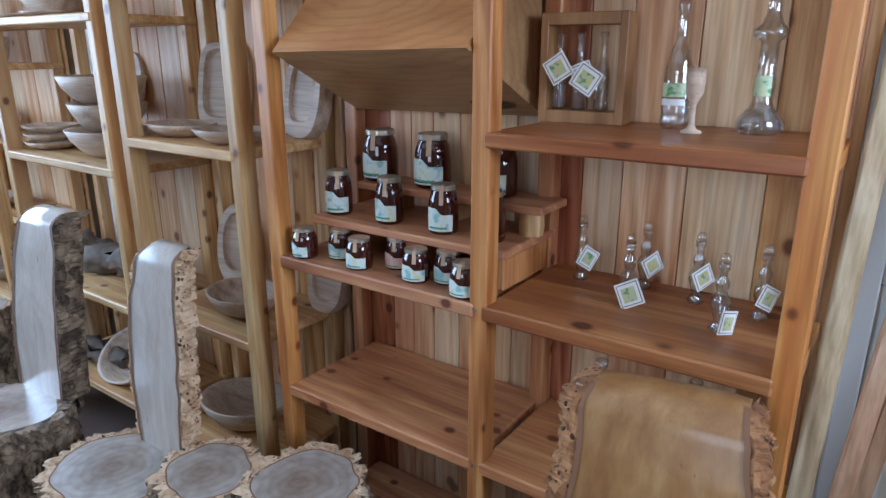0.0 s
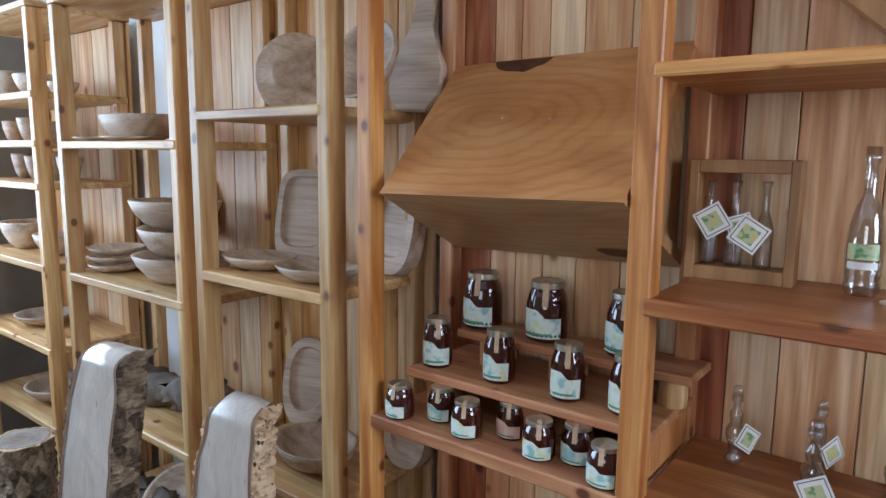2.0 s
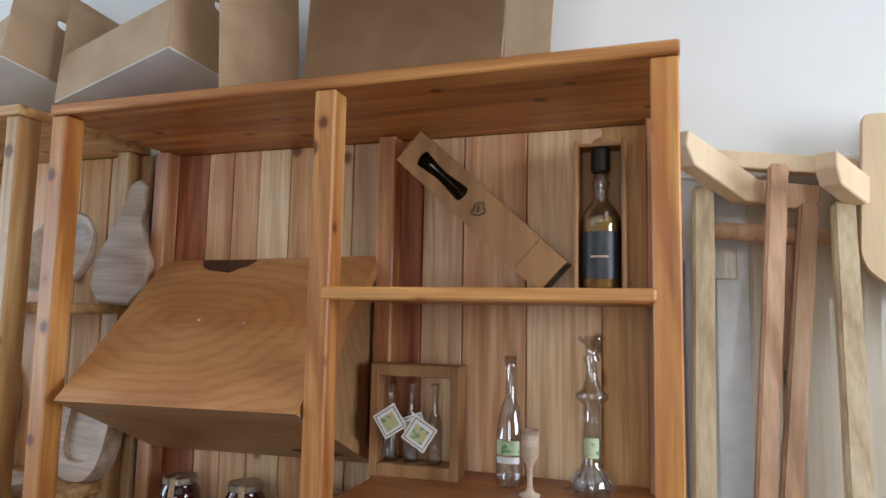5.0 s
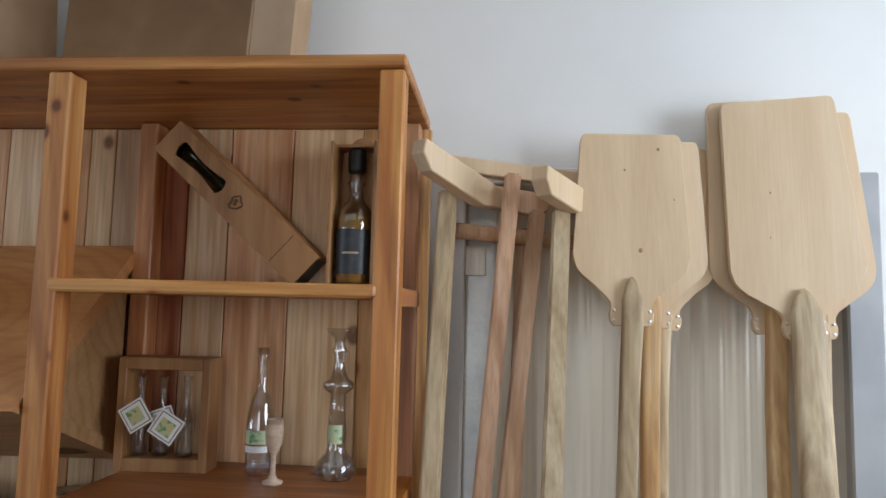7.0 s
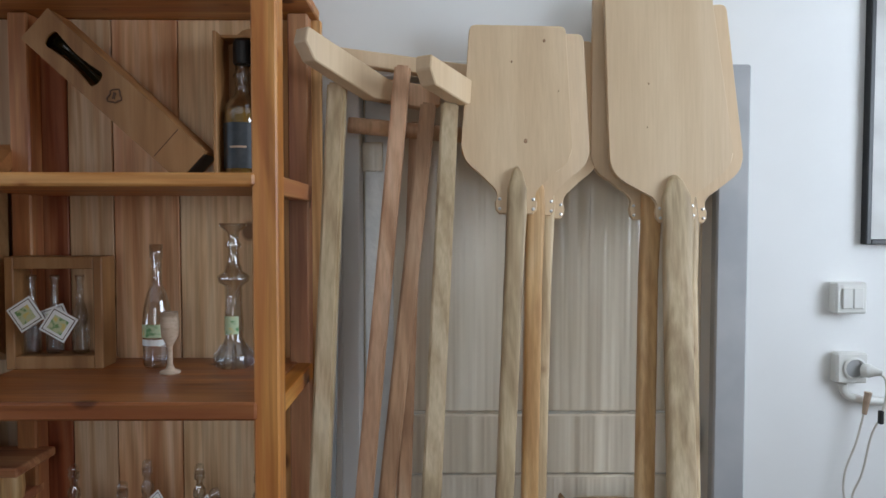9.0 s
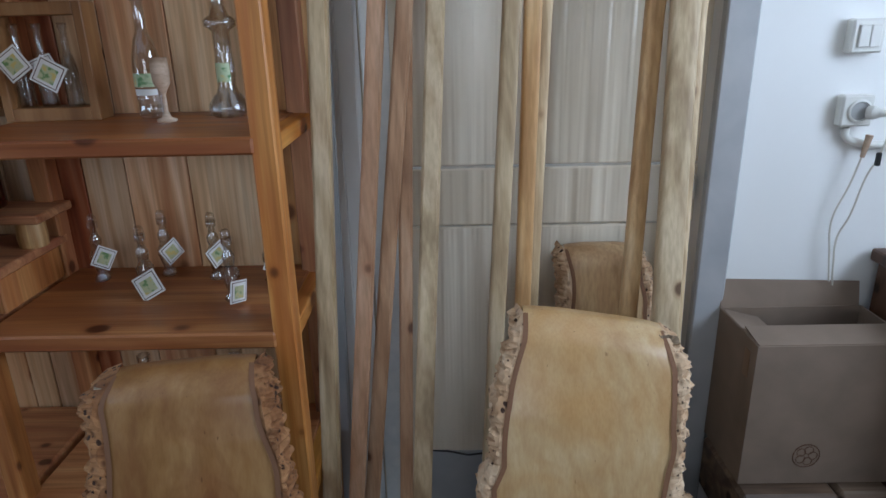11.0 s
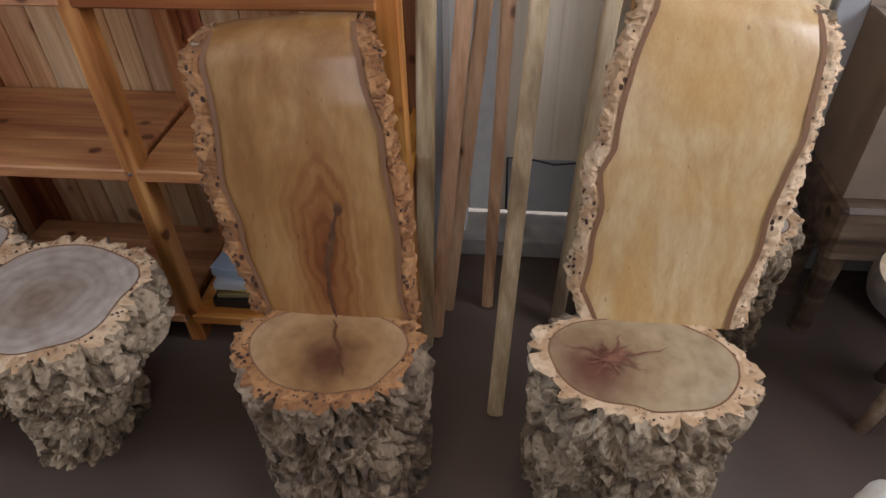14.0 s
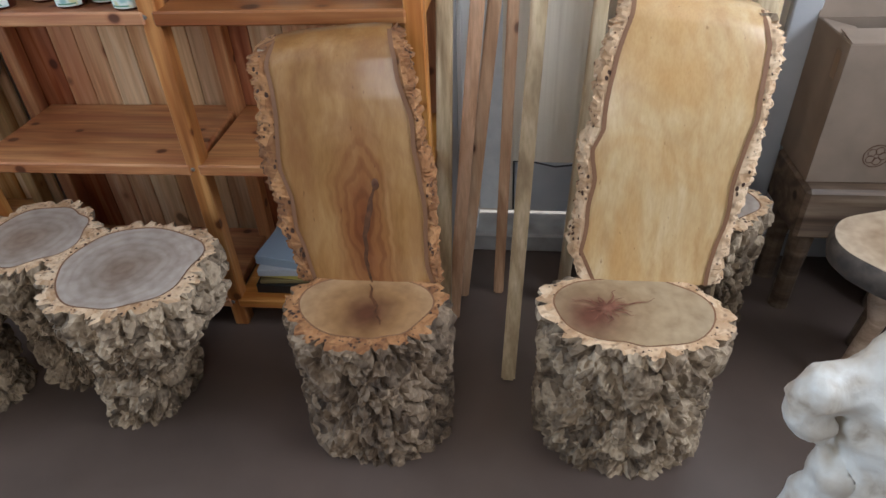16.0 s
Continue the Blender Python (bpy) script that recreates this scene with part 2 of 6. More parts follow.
def box(x0, x1, y0, y1, z0, z1, bevel=0.0, bm=None, m=None):
    own = bm is None
    bm = bm or bmesh.new()
    mat = Matrix.LocRotScale(((x0 + x1) / 2, (y0 + y1) / 2, (z0 + z1) / 2), None, (x1 - x0, y1 - y0, z1 - z0))
    g = bmesh.ops.create_cube(bm, size=1, matrix=(m @ mat) if m is not None else mat)
    if bevel and own:
        bmesh.ops.bevel(bm, geom=bm.edges[:], offset=bevel, segments=1, affect="EDGES")
    return bm


def bar(a, b, w, d, bevel=0.004, side=(1, 0, 0)):
    """A squared bar from a to b, w wide along side and d deep."""
    a, b = Vector(a), Vector(b)
    up = (b - a).normalized()
    s = Vector(side)
    s = (s - up * s.dot(up)).normalized()
    f = up.cross(s)
    bm = bmesh.new()
    m = Matrix((s, f, up)).transposed().to_4x4()
    m.translation = (a + b) / 2
    bmesh.ops.create_cube(bm, size=1, matrix=m @ Matrix.Diagonal((w, d, (b - a).length, 1)))
    if bevel:
        bmesh.ops.bevel(bm, geom=bm.edges[:], offset=bevel, segments=2, affect="EDGES")
    return bm


def rod(points, radii, segs=14, bm=None, close=True):
    """A round rod along points with a radius at each."""
    bm = bm or bmesh.new()
    points = [Vector(p) for p in points]
    rings = []
    for i, p in enumerate(points):
        d = (points[min(i + 1, len(points) - 1)] - points[max(i - 1, 0)]).normalized()
        s = d.orthogonal() if abs(d.z) < 0.9 else Vector((1, 0, 0))
        s = (s - d * s.dot(d)).normalized()
        f = d.cross(s)
        r = radii[i] if isinstance(radii, (list, tuple)) else radii
        rings.append([bm.verts.new(p + (s * math.cos(a) + f * math.sin(a)) * r) for a in (2 * math.pi * k / segs for k in range(segs))])
    for r0, r1 in zip(rings, rings[1:]):
        for k in range(segs):
            bm.faces.new((r0[k], r0[(k + 1) % segs], r1[(k + 1) % segs], r1[k]))
    if close:
        bm.faces.new(rings[0][::-1])
        bm.faces.new(rings[-1])
    return bm


def lathe(profile, segs=28, bm=None, squash=1.0, m=None):
    """Turns (radius, height) pairs about z."""
    bm = bm or bmesh.new()
    rings = []
    for r, z in profile:
        if r < 1e-5:
            rings.append([bm.verts.new((0, 0, z))])
        else:
            rings.append([bm.verts.new((r * math.cos(a), r * squash * math.sin(a), z)) for a in (2 * math.pi * k / segs for k in range(segs))])
    for r0, r1 in zip(rings, rings[1:]):
        for k in range(segs):
            a, b = r0[k % len(r0)], r0[(k + 1) % len(r0)]
            c, d = r1[(k + 1) % len(r1)], r1[k % len(r1)]
            vs = [v for i, v in enumerate((a, b, c, d)) if v not in (a, b, c, d)[:i]]
            if len(vs) > 2:
                bm.faces.new(vs)
    if m is not None:
        bmesh.ops.transform(bm, matrix=m, verts=bm.verts)
    return bm


def prism(outline, y0, y1, bevel=0.0):
    """An outline of (x, z) pairs made solid from y0 to y1."""
    bm = bmesh.new()
    f = [bm.verts.new((x, y0, z)) for x, z in outline]
    k = [bm.verts.new((x, y1, z)) for x, z in outline]
    n = len(outline)
    bm.faces.new(f)
    bm.faces.new(k[::-1])
    for i in range(n):
        bm.faces.new((f[i], k[i], k[(i + 1) % n], f[(i + 1) % n]))
    if bevel:
        bmesh.ops.bevel(bm, geom=bm.edges[:], offset=bevel, segments=1, affect="EDGES")
    return bm


def moved(bm, m):
    bmesh.ops.transform(bm, matrix=m, verts=bm.verts)
    return bm


# ---------------------------------------------------------------- the room
WALL = 1.72
L, R, F, H = -3.2, 2.75, -1.8, 2.75


# for the unseen front and side walls: dark to cut bounced light
dark_wall = speckled("dark_bounce_cutter", [(0.25, (0.20, 0.165, 0.13)), (0.75, (0.30, 0.255, 0.205))], 5, 0.85, 0.4, 0.006)


def setting(name, bm, material, label, category):
    return tagged(part(name, bm, material), label, category, kind="structure")


setting("floor", box(L - 0.15, R + 0.15, F - 0.15, 2.1, -0.12, 0.0), floor_mat, "smooth grey-brown floor with a dull sheen", "floor")
setting("ceiling", box(L - 0.15, R + 0.15, F - 0.15, 2.1, H, H + 0.12), wall_mat, "plain white plaster ceiling", "ceiling")
# back wall with the doorway
DX0, DX1, DTOP = 0.775, 1.645, 1.87
bm = box(L - 0.15, DX0, WALL, WALL + 0.22, 0, H)
box(DX1, R + 0.15, WALL, WALL + 0.22, 0, H, bm=bm)
box(DX0, DX1, WALL, WALL + 0.22, DTOP, H, bm=bm)
setting("wall_back", bm, wall_mat, "white plastered wall behind the shelves and the door", "wall")
# left wall with a wide opening to daylight
bm = box(L - 0.15, L, F, -1.1, 0, H)
box(L - 0.15, L, 1.3, WALL, 0, H, bm=bm)
box(L - 0.15, L, -1.1, 1.3, 2.3, H, bm=bm)
box(L - 0.15, L, -1.1, 1.3, 0, 1.0, bm=bm)
setting("wall_left", bm, dark_wall, "unseen side wall, dark to cut bounced light, with a wide window", "wall")
bm = box(R, R + 0.15, F, -0.05, 0, H)
box(R, R + 0.15, 1.2, WALL, 0, H, bm=bm)
box(R, R + 0.15, -0.05, 1.2, 2.33, H, bm=bm)
box(R, R + 0.15, -0.05, 1.2, 0, 1.33, bm=bm)
setting("wall_right", bm, dark_wall, "unseen side wall, dark to cut bounced light, with a window", "wall")
bm = box(L, 0.05, F - 0.15, F, 0, H)
box(1.35, R, F - 0.15, F, 0, H, bm=bm)
box(0.05, 1.35, F - 0.15, F, 2.2, H, bm=bm)
box(0.05, 1.35, F - 0.15, F, 0, 1.04, bm=bm)
setting("wall_front", bm, dark_wall, "unseen wall behind the camera, dark to cut bounced light, with a window", "wall")

# door of painted sheet metal in a deep opening
door = thing("door_1", "closed door of painted grey metal sheet with worn panels", "door", kind="structure")
DY = WALL + 0.085
part("upper_panel", box(DX0 + 0.04, DX1 - 0.02, DY, DY + 0.04, 1.095, DTOP - 0.004, 0.004), door_mat, door)
part("middle_rail", box(DX0 + 0.04, DX1 - 0.02, DY - 0.006, DY + 0.04, 0.945, 1.09, 0.004), door_mat, door)
part("lower_panel", box(DX0 + 0.04, DX1 - 0.02, DY, DY + 0.04, 0.09, 0.94, 0.004), door_mat, door)
hinge = part("hinge", box(DX0 + 0.022, DX0 + 0.088, DY - 0.014, DY - 0.009, 1.668, 1.736, 0.002), door_mat, door, "painted hinge plate")
part("bolt_keep", box(DX1 - 0.085, DX1 - 0.03, DY - 0.035, DY, 1.0, 1.075, 0.01), plastic, door, "white latch case")
part("kick_patch", box(0.93, 1.16, DY - 0.005, DY, 0.095, 0.275, 0.002), frame_mat, door, "patched lower corner with a dark crack")
part("crack", rod([(0.93, DY - 0.006, 0.10), (0.928, DY - 0.006, 0.28), (1.0, DY - 0.006, 0.276), (1.06, DY - 0.006, 0.262), (1.12, DY - 0.006, 0.27), (1.2, DY - 0.006, 0.266)], 0.003, 6), dark_metal, door)
setting("door_frame", box(DX1 - 0.038, DX1 + 0.033, WALL - 0.03, WALL, 0, 1.895, 0.004), frame_mat, "weathered grey painted door jamb", "door frame")
setting("trim", box(DX0 - 0.03, DX1 - 0.02, WALL - 0.012, WALL, DTOP, 1.905, 0.003), wall_mat, "white painted lintel trim over the door", "trim")
part("door_jamb", box(DX1 - 0.022, DX1 - 0.004, WALL - 0.001, DY + 0.04, 0.055, DTOP, 0.002), wall_mat, door, "white painted reveal")
part("door_jamb", box(DX0, DX0 + 0.0403, WALL + 0.01, DY + 0.04, 0, DTOP, 0.003), wall_mat, door, "white painted reveal")
# strip added for the lit reflection beside the hinge
part("stile", box(DX0 + 0.046, DX0 + 0.112, DY - 0.008, DY - 0.001, 0.10, DTOP - 0.01, 0.002), reflection_mat, door, "glossy uneven strip, coloured white for the bright reflection by the hinge")
# added pale slab that throws sunlight into the gap under the door
setting("threshold", box(DX0 + 0.042, DX1 - 0.022, DY + 0.045, WALL + 0.26, 0.0, 0.076, 0.003), speckled("pale_gap_reflector", [(0.3, (0.70, 0.67, 0.60)), (0.7, (0.82, 0.79, 0.72))], 9, 0.8, 0.2), "pale slab added outside the door to brighten the gap beneath it", "threshold")
setting("sill", box(DX0, DX1 - 0.02, WALL - 0.025, DY + 0.043, 0, 0.066, 0.006), speckled("worn_cement", [(0.3, (0.22, 0.20, 0.18)), (0.7, (0.42, 0.40, 0.37))], 8, 0.85, 0.4), "worn cement door sill with flaking paint", "sill")
setting("baseboard", box(DX1 + 0.055, R, WALL - 0.012, WALL, 0, 0.08, 0.003), frame_mat, "grey painted baseboard", "baseboard")
setting("ground", box(-14, 14, 1.95, 14, -0.05, -0.02), speckled("outdoor_ground", [(0.3, (0.5, 0.46, 0.4)), (0.7, (0.62, 0.58, 0.52))], 3, 0.9), "sunlit pale ground outside the door", "ground")


# ---------------------------------------------------------------- shelving
def shelf_unit(name, label, posts, y0, y1, height, shelves, planks, wood_set, plank_x, post_w=0.041, post_d=0.046, top=True):
    """posts: left edges of the uprights; shelves: (x0, x1, top, thickness)."""
    u = thing(name, label, "shelving unit", "shelves along the wall", at=(posts[0], y0, 0))
    ox, oy = posts[0], y0
    for x in posts:
        part("post", box(x - ox, x - ox + post_w, 0, post_d, 0, height - 0.024, 0.003), wood_set["z"], u)
        part("rear_post", box(x - ox - 0.012, x - ox + post_w - 0.012, y1 - oy - 0.045, y1 - oy, 0, height - 0.024, 0.003), wood_set["z"], u)
    if top:
        part("top_board", box(posts[0] - ox - 0.002, posts[-1] - ox + post_w + 0.002, -0.004, y1 - oy + 0.018, height - 0.022, height, 0.003), wood_set["x"], u)
    for x0, x1, z, th in shelves:
        part("shelf", box(x0 - ox, x1 - ox, -0.004, y1 - oy - 0.002, z - th, z, 0.004), deep_pine if (wood_set is pine and x0 > 0 and 0.8 < z < 1.3) else wood_set["x"], u)
    for x0, x1, kind in plank_x:
        part("back_plank", box(x0 - ox + 0.001, x1 - ox - 0.0012, y1 - oy + 0.002 + 0.002 * random.random(), y1 - oy + 0.018, 0.03, height - 0.024, 0.002), PLANKS[kind], u)
    return u


FRONT, BACK = 1.30, 1.655
main = shelf_unit("pine_shelf_unit", "tall orange pine shelf unit with knotty plank back", [-0.49, 0.125, 0.695], FRONT, BACK, 2.0,
                  [(-0.45, 0.135, 0.905, 0.030), (-0.45, 0.135, 0.535, 0.030), (-0.45, 0.135, 0.10, 0.03),
                   (0.153, 0.70, 1.626, 0.022), (0.155, 0.70, 1.258, 0.030), (0.155, 0.70, 0.905, 0.032), (0.155, 0.70, 0.535, 0.030), (0.155, 0.70, 0.10, 0.03)],
                  None, pine,
                  [(-0.49, -0.375, "r"), (-0.375, -0.30, "p"), (-0.30, -0.225, "h"), (-0.225, -0.138, "c"), (-0.138, -0.03, "h"), (-0.03, 0.03, "c"), (0.03, 0.11, "g"),
                   (0.11, 0.205, "r"), (0.205, 0.30, "g"), (0.30, 0.44, "p"), (0.44, 0.595, "c"), (0.595, 0.745, "h")])
for zz in (1.626, 1.258, 0.905, 0.535, 0.10):
    part("side_rail", box(1.189, 1.222, 0.048, BACK - FRONT - 0.047, zz - 0.034, zz - 0.002, 0.002), pine["y"], main)
for zz in (0.893, 0.522, 0.088):
    part("screw", moved(lathe([(0.0055, 0), (0.005, 0.0012), (0, 0.0016)], 10), Matrix.Translation((0.628 + random.uniform(-0.004, 0.004), 0.0, zz)) @ pose(0, 0, 0, 90, 0, 0)), steel, main)
shelf_unit("pale_shelf_unit", "narrow pale pine ladder shelf holding wooden plates", [-1.125, -0.612], FRONT - 0.005, BACK, 2.008,
                    [(-1.09, -0.60, 1.592, 0.026), (-1.09, -0.60, 1.158, 0.028), (-1.09, -0.60, 0.62, 0.028), (-1.09, -0.60, 0.20, 0.028)],
                    None, pale, [(-1.125, -1.0, "h"), (-1.0, -0.9, "h"), (-0.9, -0.79, "c"), (-0.79, -0.69, "h"), (-0.69, -0.56, "c")], 0.037, 0.055)
shelf_unit("pale_shelf_unit", "wide pale pine ladder shelf stacked with bowls", [-1.965, -1.232], FRONT - 0.005, BACK, 2.0,
                    [(-1.93, -1.20, 1.515, 0.026), (-1.93, -1.20, 1.05, 0.028), (-1.93, -1.20, 0.58, 0.028), (-1.93, -1.20, 0.20, 0.028)],
                    None, pale, [(-1.70, -1.58, "h"), (-1.58, -1.45, "h"), (-1.45, -1.33, "c"), (-1.33, -1.19, "h")], 0.037, 0.055)
shelf_unit("pale_shelf_unit", "pale pine ladder shelf with small carved wooden pieces", [-2.95, -2.185], FRONT - 0.005, BACK, 2.02,
                    [(-2.92, -2.15, 1.70, 0.026), (-2.92, -2.15, 1.52, 0.026), (-2.92, -2.15, 1.36, 0.026), (-2.92, -2.15, 1.05, 0.028), (-2.92, -2.15, 0.72, 0.028), (-2.92, -2.15, 0.40, 0.028)],
                    None, pale, [(-2.95, -2.82, "h"), (-2.82, -2.70, "h"), (-2.70, -2.58, "c"), (-2.58, -2.45, "h"), (-2.45, -2.32, "c"), (-2.32, -2.15, "h")], 0.037, 0.055)


# ---------------------------------------------------------------- chairs and stools cut from cork oak trunks
def cork_material(name, dark, mid, light, holes=0.0):
    m, nt, b = blank(name, 0.9)
    v, _ = coords(nt, (34, 34, 24))
    n1 = node(nt, "TexNoise", Scale=1.0, Detail=8.0, Distortion=0.6)
    link(nt, v, n1.inputs["Vector"])
    v2, _ = coords(nt, (64, 64, 42))
    vo = node(nt, "TexVoronoi", Scale=1.0)
    link(nt, v2, vo.inputs["Vector"])
    c = ramp(nt, n1.outputs["Fac"], [(0.3, dark), (0.48, mid), (0.66, light)])
    v5, _ = coords(nt, (30, 30, 20))
    cell = node(nt, "TexVoronoi", Scale=1.0)
    link(nt, v5, cell.inputs["Vector"])
    bw = node(nt, "RGBToBW")
    link(nt, cell.outputs["Color"], bw.inputs[0])
    c = mixed(nt, 0.55, c, ramp(nt, bw.outputs[0], [(0.25, dark), (0.5, mid), (0.75, light)]))
    pits = ramp(nt, vo.outputs["Distance"], [(0.12, (0.35, 0.3, 0.27)), (0.35, (1, 1, 1))])
    c = mixed(nt, 0.7, c, pits, "MULTIPLY")
    if holes:
        # small dark pits scattered over the cut cork
        v6, _ = coords(nt, (95, 95, 60))
        ho = node(nt, "TexVoronoi", Scale=1.0)
        link(nt, v6, ho.inputs["Vector"])
        v7, _ = coords(nt, (28, 28, 28))
        where = node(nt, "TexNoise", Scale=1.0, Detail=3.0)
        link(nt, v7, where.inputs["Vector"])
        pit_depth = nt.nodes.new("ShaderNodeMath")
        pit_depth.operation = "SUBTRACT"
        link(nt, ho.outputs["Distance"], pit_depth.inputs[0])
        spread = node(nt, "MapRange")
        spread.inputs["From Min"].default_value, spread.inputs["From Max"].default_value = 0.42, 0.68
        spread.inputs["To Min"].default_value, spread.inputs["To Max"].default_value = -0.12, 0.28
        link(nt, where.outputs["Fac"], spread.inputs["Value"])
        link(nt, spread.outputs[0], pit_depth.inputs[1])
        c = mixed(nt, ramp(nt, pit_depth.outputs[0], [(holes - 0.10, (1, 1, 1)), (holes - 0.02, (0, 0, 0))]), c, (0.05, 0.022, 0.011))
    link(nt, c, b.inputs["Base Color"])
    bumped(nt, b, mixed(nt, 0.5, n1.outputs["Fac"], vo.outputs["Distance"]), 0.9, 0.012)
    return m


cork = cork_material("cork_bark", (0.053, 0.036, 0.022), (0.241, 0.174, 0.111), (0.540, 0.423, 0.289))
cork_cut = cork_material("cut_cork_edge", (0.385, 0.226, 0.111), (0.559, 0.371, 0.217), (0.674, 0.501, 0.327), 0.2)
cork_dark = cork_material("dark_cork_bark", (0.044, 0.028, 0.017), (0.164, 0.111, 0.069), (0.366, 0.270, 0.178))
cork_orange = cork_material("orange_cork_edge", (0.15, 0.058, 0.020), (0.31, 0.138, 0.050), (0.44, 0.225, 0.092), 0.25)
bast = blank("dark_bast_line", 0.7, 0, (0.20, 0.095, 0.045))[0]


def end_grain(name, centre, dark, mid, light, heart, rough=0.35, coat=0.25, ring=0.2):
    """Sawn end of a log: faint rings and checks round its heart."""
    m, nt, b = blank(name, rough)
    v, _ = coords(nt, (1, 1, 1), shift=False)
    sub = nt.nodes.new("ShaderNodeVectorMath")
    sub.operation = "SUBTRACT"
    sub.inputs[1].default_value = (*centre, 0)
    link(nt, v, sub.inputs[0])
    flat = node(nt, "Mapping", Scale=(1, 1, 0))
    link(nt, sub.outputs[0], flat.inputs[0])
    warp = node(nt, "TexNoise", Scale=9.0, Detail=4.0)
    link(nt, flat.outputs[0], warp.inputs["Vector"])
    mad = nt.nodes.new("ShaderNodeVectorMath")
    mad.operation = "MULTIPLY_ADD"
    link(nt, warp.outputs["Color"], mad.inputs[0])
    mad.inputs[1].default_value = (0.05, 0.05, 0)
    link(nt, flat.outputs[0], mad.inputs[2])
    ln = nt.nodes.new("ShaderNodeVectorMath")
    ln.operation = "LENGTH"
    link(nt, mad.outputs[0], ln.inputs[0])
    base = ramp(nt, ln.outputs["Value"], [(0.02, heart), (0.075, dark), (0.11, mid), (0.17, light)])
    wv = node(nt, "TexWave", Scale=14.0, Distortion=2.0, Detail=3.0)
    wv.wave_type, wv.rings_direction = "RINGS", "Z"
    link(nt, mad.outputs[0], wv.inputs["Vector"])
    rings = ramp(nt, wv.outputs["Fac"], [(0.0, (0.8, 0.76, 0.7)), (0.6, (1, 1, 1))])
    c = mixed(nt, ring, base, rings, "MULTIPLY")
    blot = node(nt, "TexNoise", Scale=26.0, Detail=6.0)
    link(nt, flat.outputs[0], blot.inputs["Vector"])
    c = mixed(nt, 0.7, c, ramp(nt, blot.outputs["Fac"], [(0.3, (0.55, 0.48, 0.42)), (0.62, (1, 1, 1))]), "MULTIPLY")
    link(nt, c, b.inputs["Base Color"])
    b.inputs["Coat Weight"].default_value = coat
    b.inputs["Coat Roughness"].default_value = 0.25
    bumped(nt, b, blot.outputs["Fac"], 0.15, 0.002)
    return m


def lumps(p, seed, size, depth):
    """Furrowed bark: deep cracks between corky lumps."""
    q = Vector((p[0] * size, p[1] * size, p[2] * size * 0.8)) + Vector((seed * 7.3, seed * 3.1, seed * 5.7))
    q += Vector((noise.noise(q * 0.8), noise.noise(q * 0.8 + Vector((5, 1, 3))), noise.noise(q * 0.8 + Vector((2, 8, 6))))) * 0.7
    d = noise.voronoi(q * 1.5)[0]
    k = min(1.0, (d[1] - d[0]) * 4.0)
    plate = k * k * (3 - 2 * k)
    e = noise.voronoi(q * 2.9)[0]
    k = min(1.0, (e[1] - e[0]) * 3.6)
    chip = k * k * (3 - 2 * k)
    return depth * (0.95 * (plate - 0.8) + 0.38 * (chip - 0.75) + 0.6 * noise.noise(q * 0.8) + 0.16 * noise.noise(q * 4.1))


def outline_radius(a, rx, ry, seed, wob):
    r = rx * ry / math.sqrt((ry * math.cos(a)) ** 2 + (rx * math.sin(a)) ** 2)
    return r * (1 + wob * noise.noise(Vector((math.cos(a) * 1.4, math.sin(a) * 1.4, seed * 3.7))))


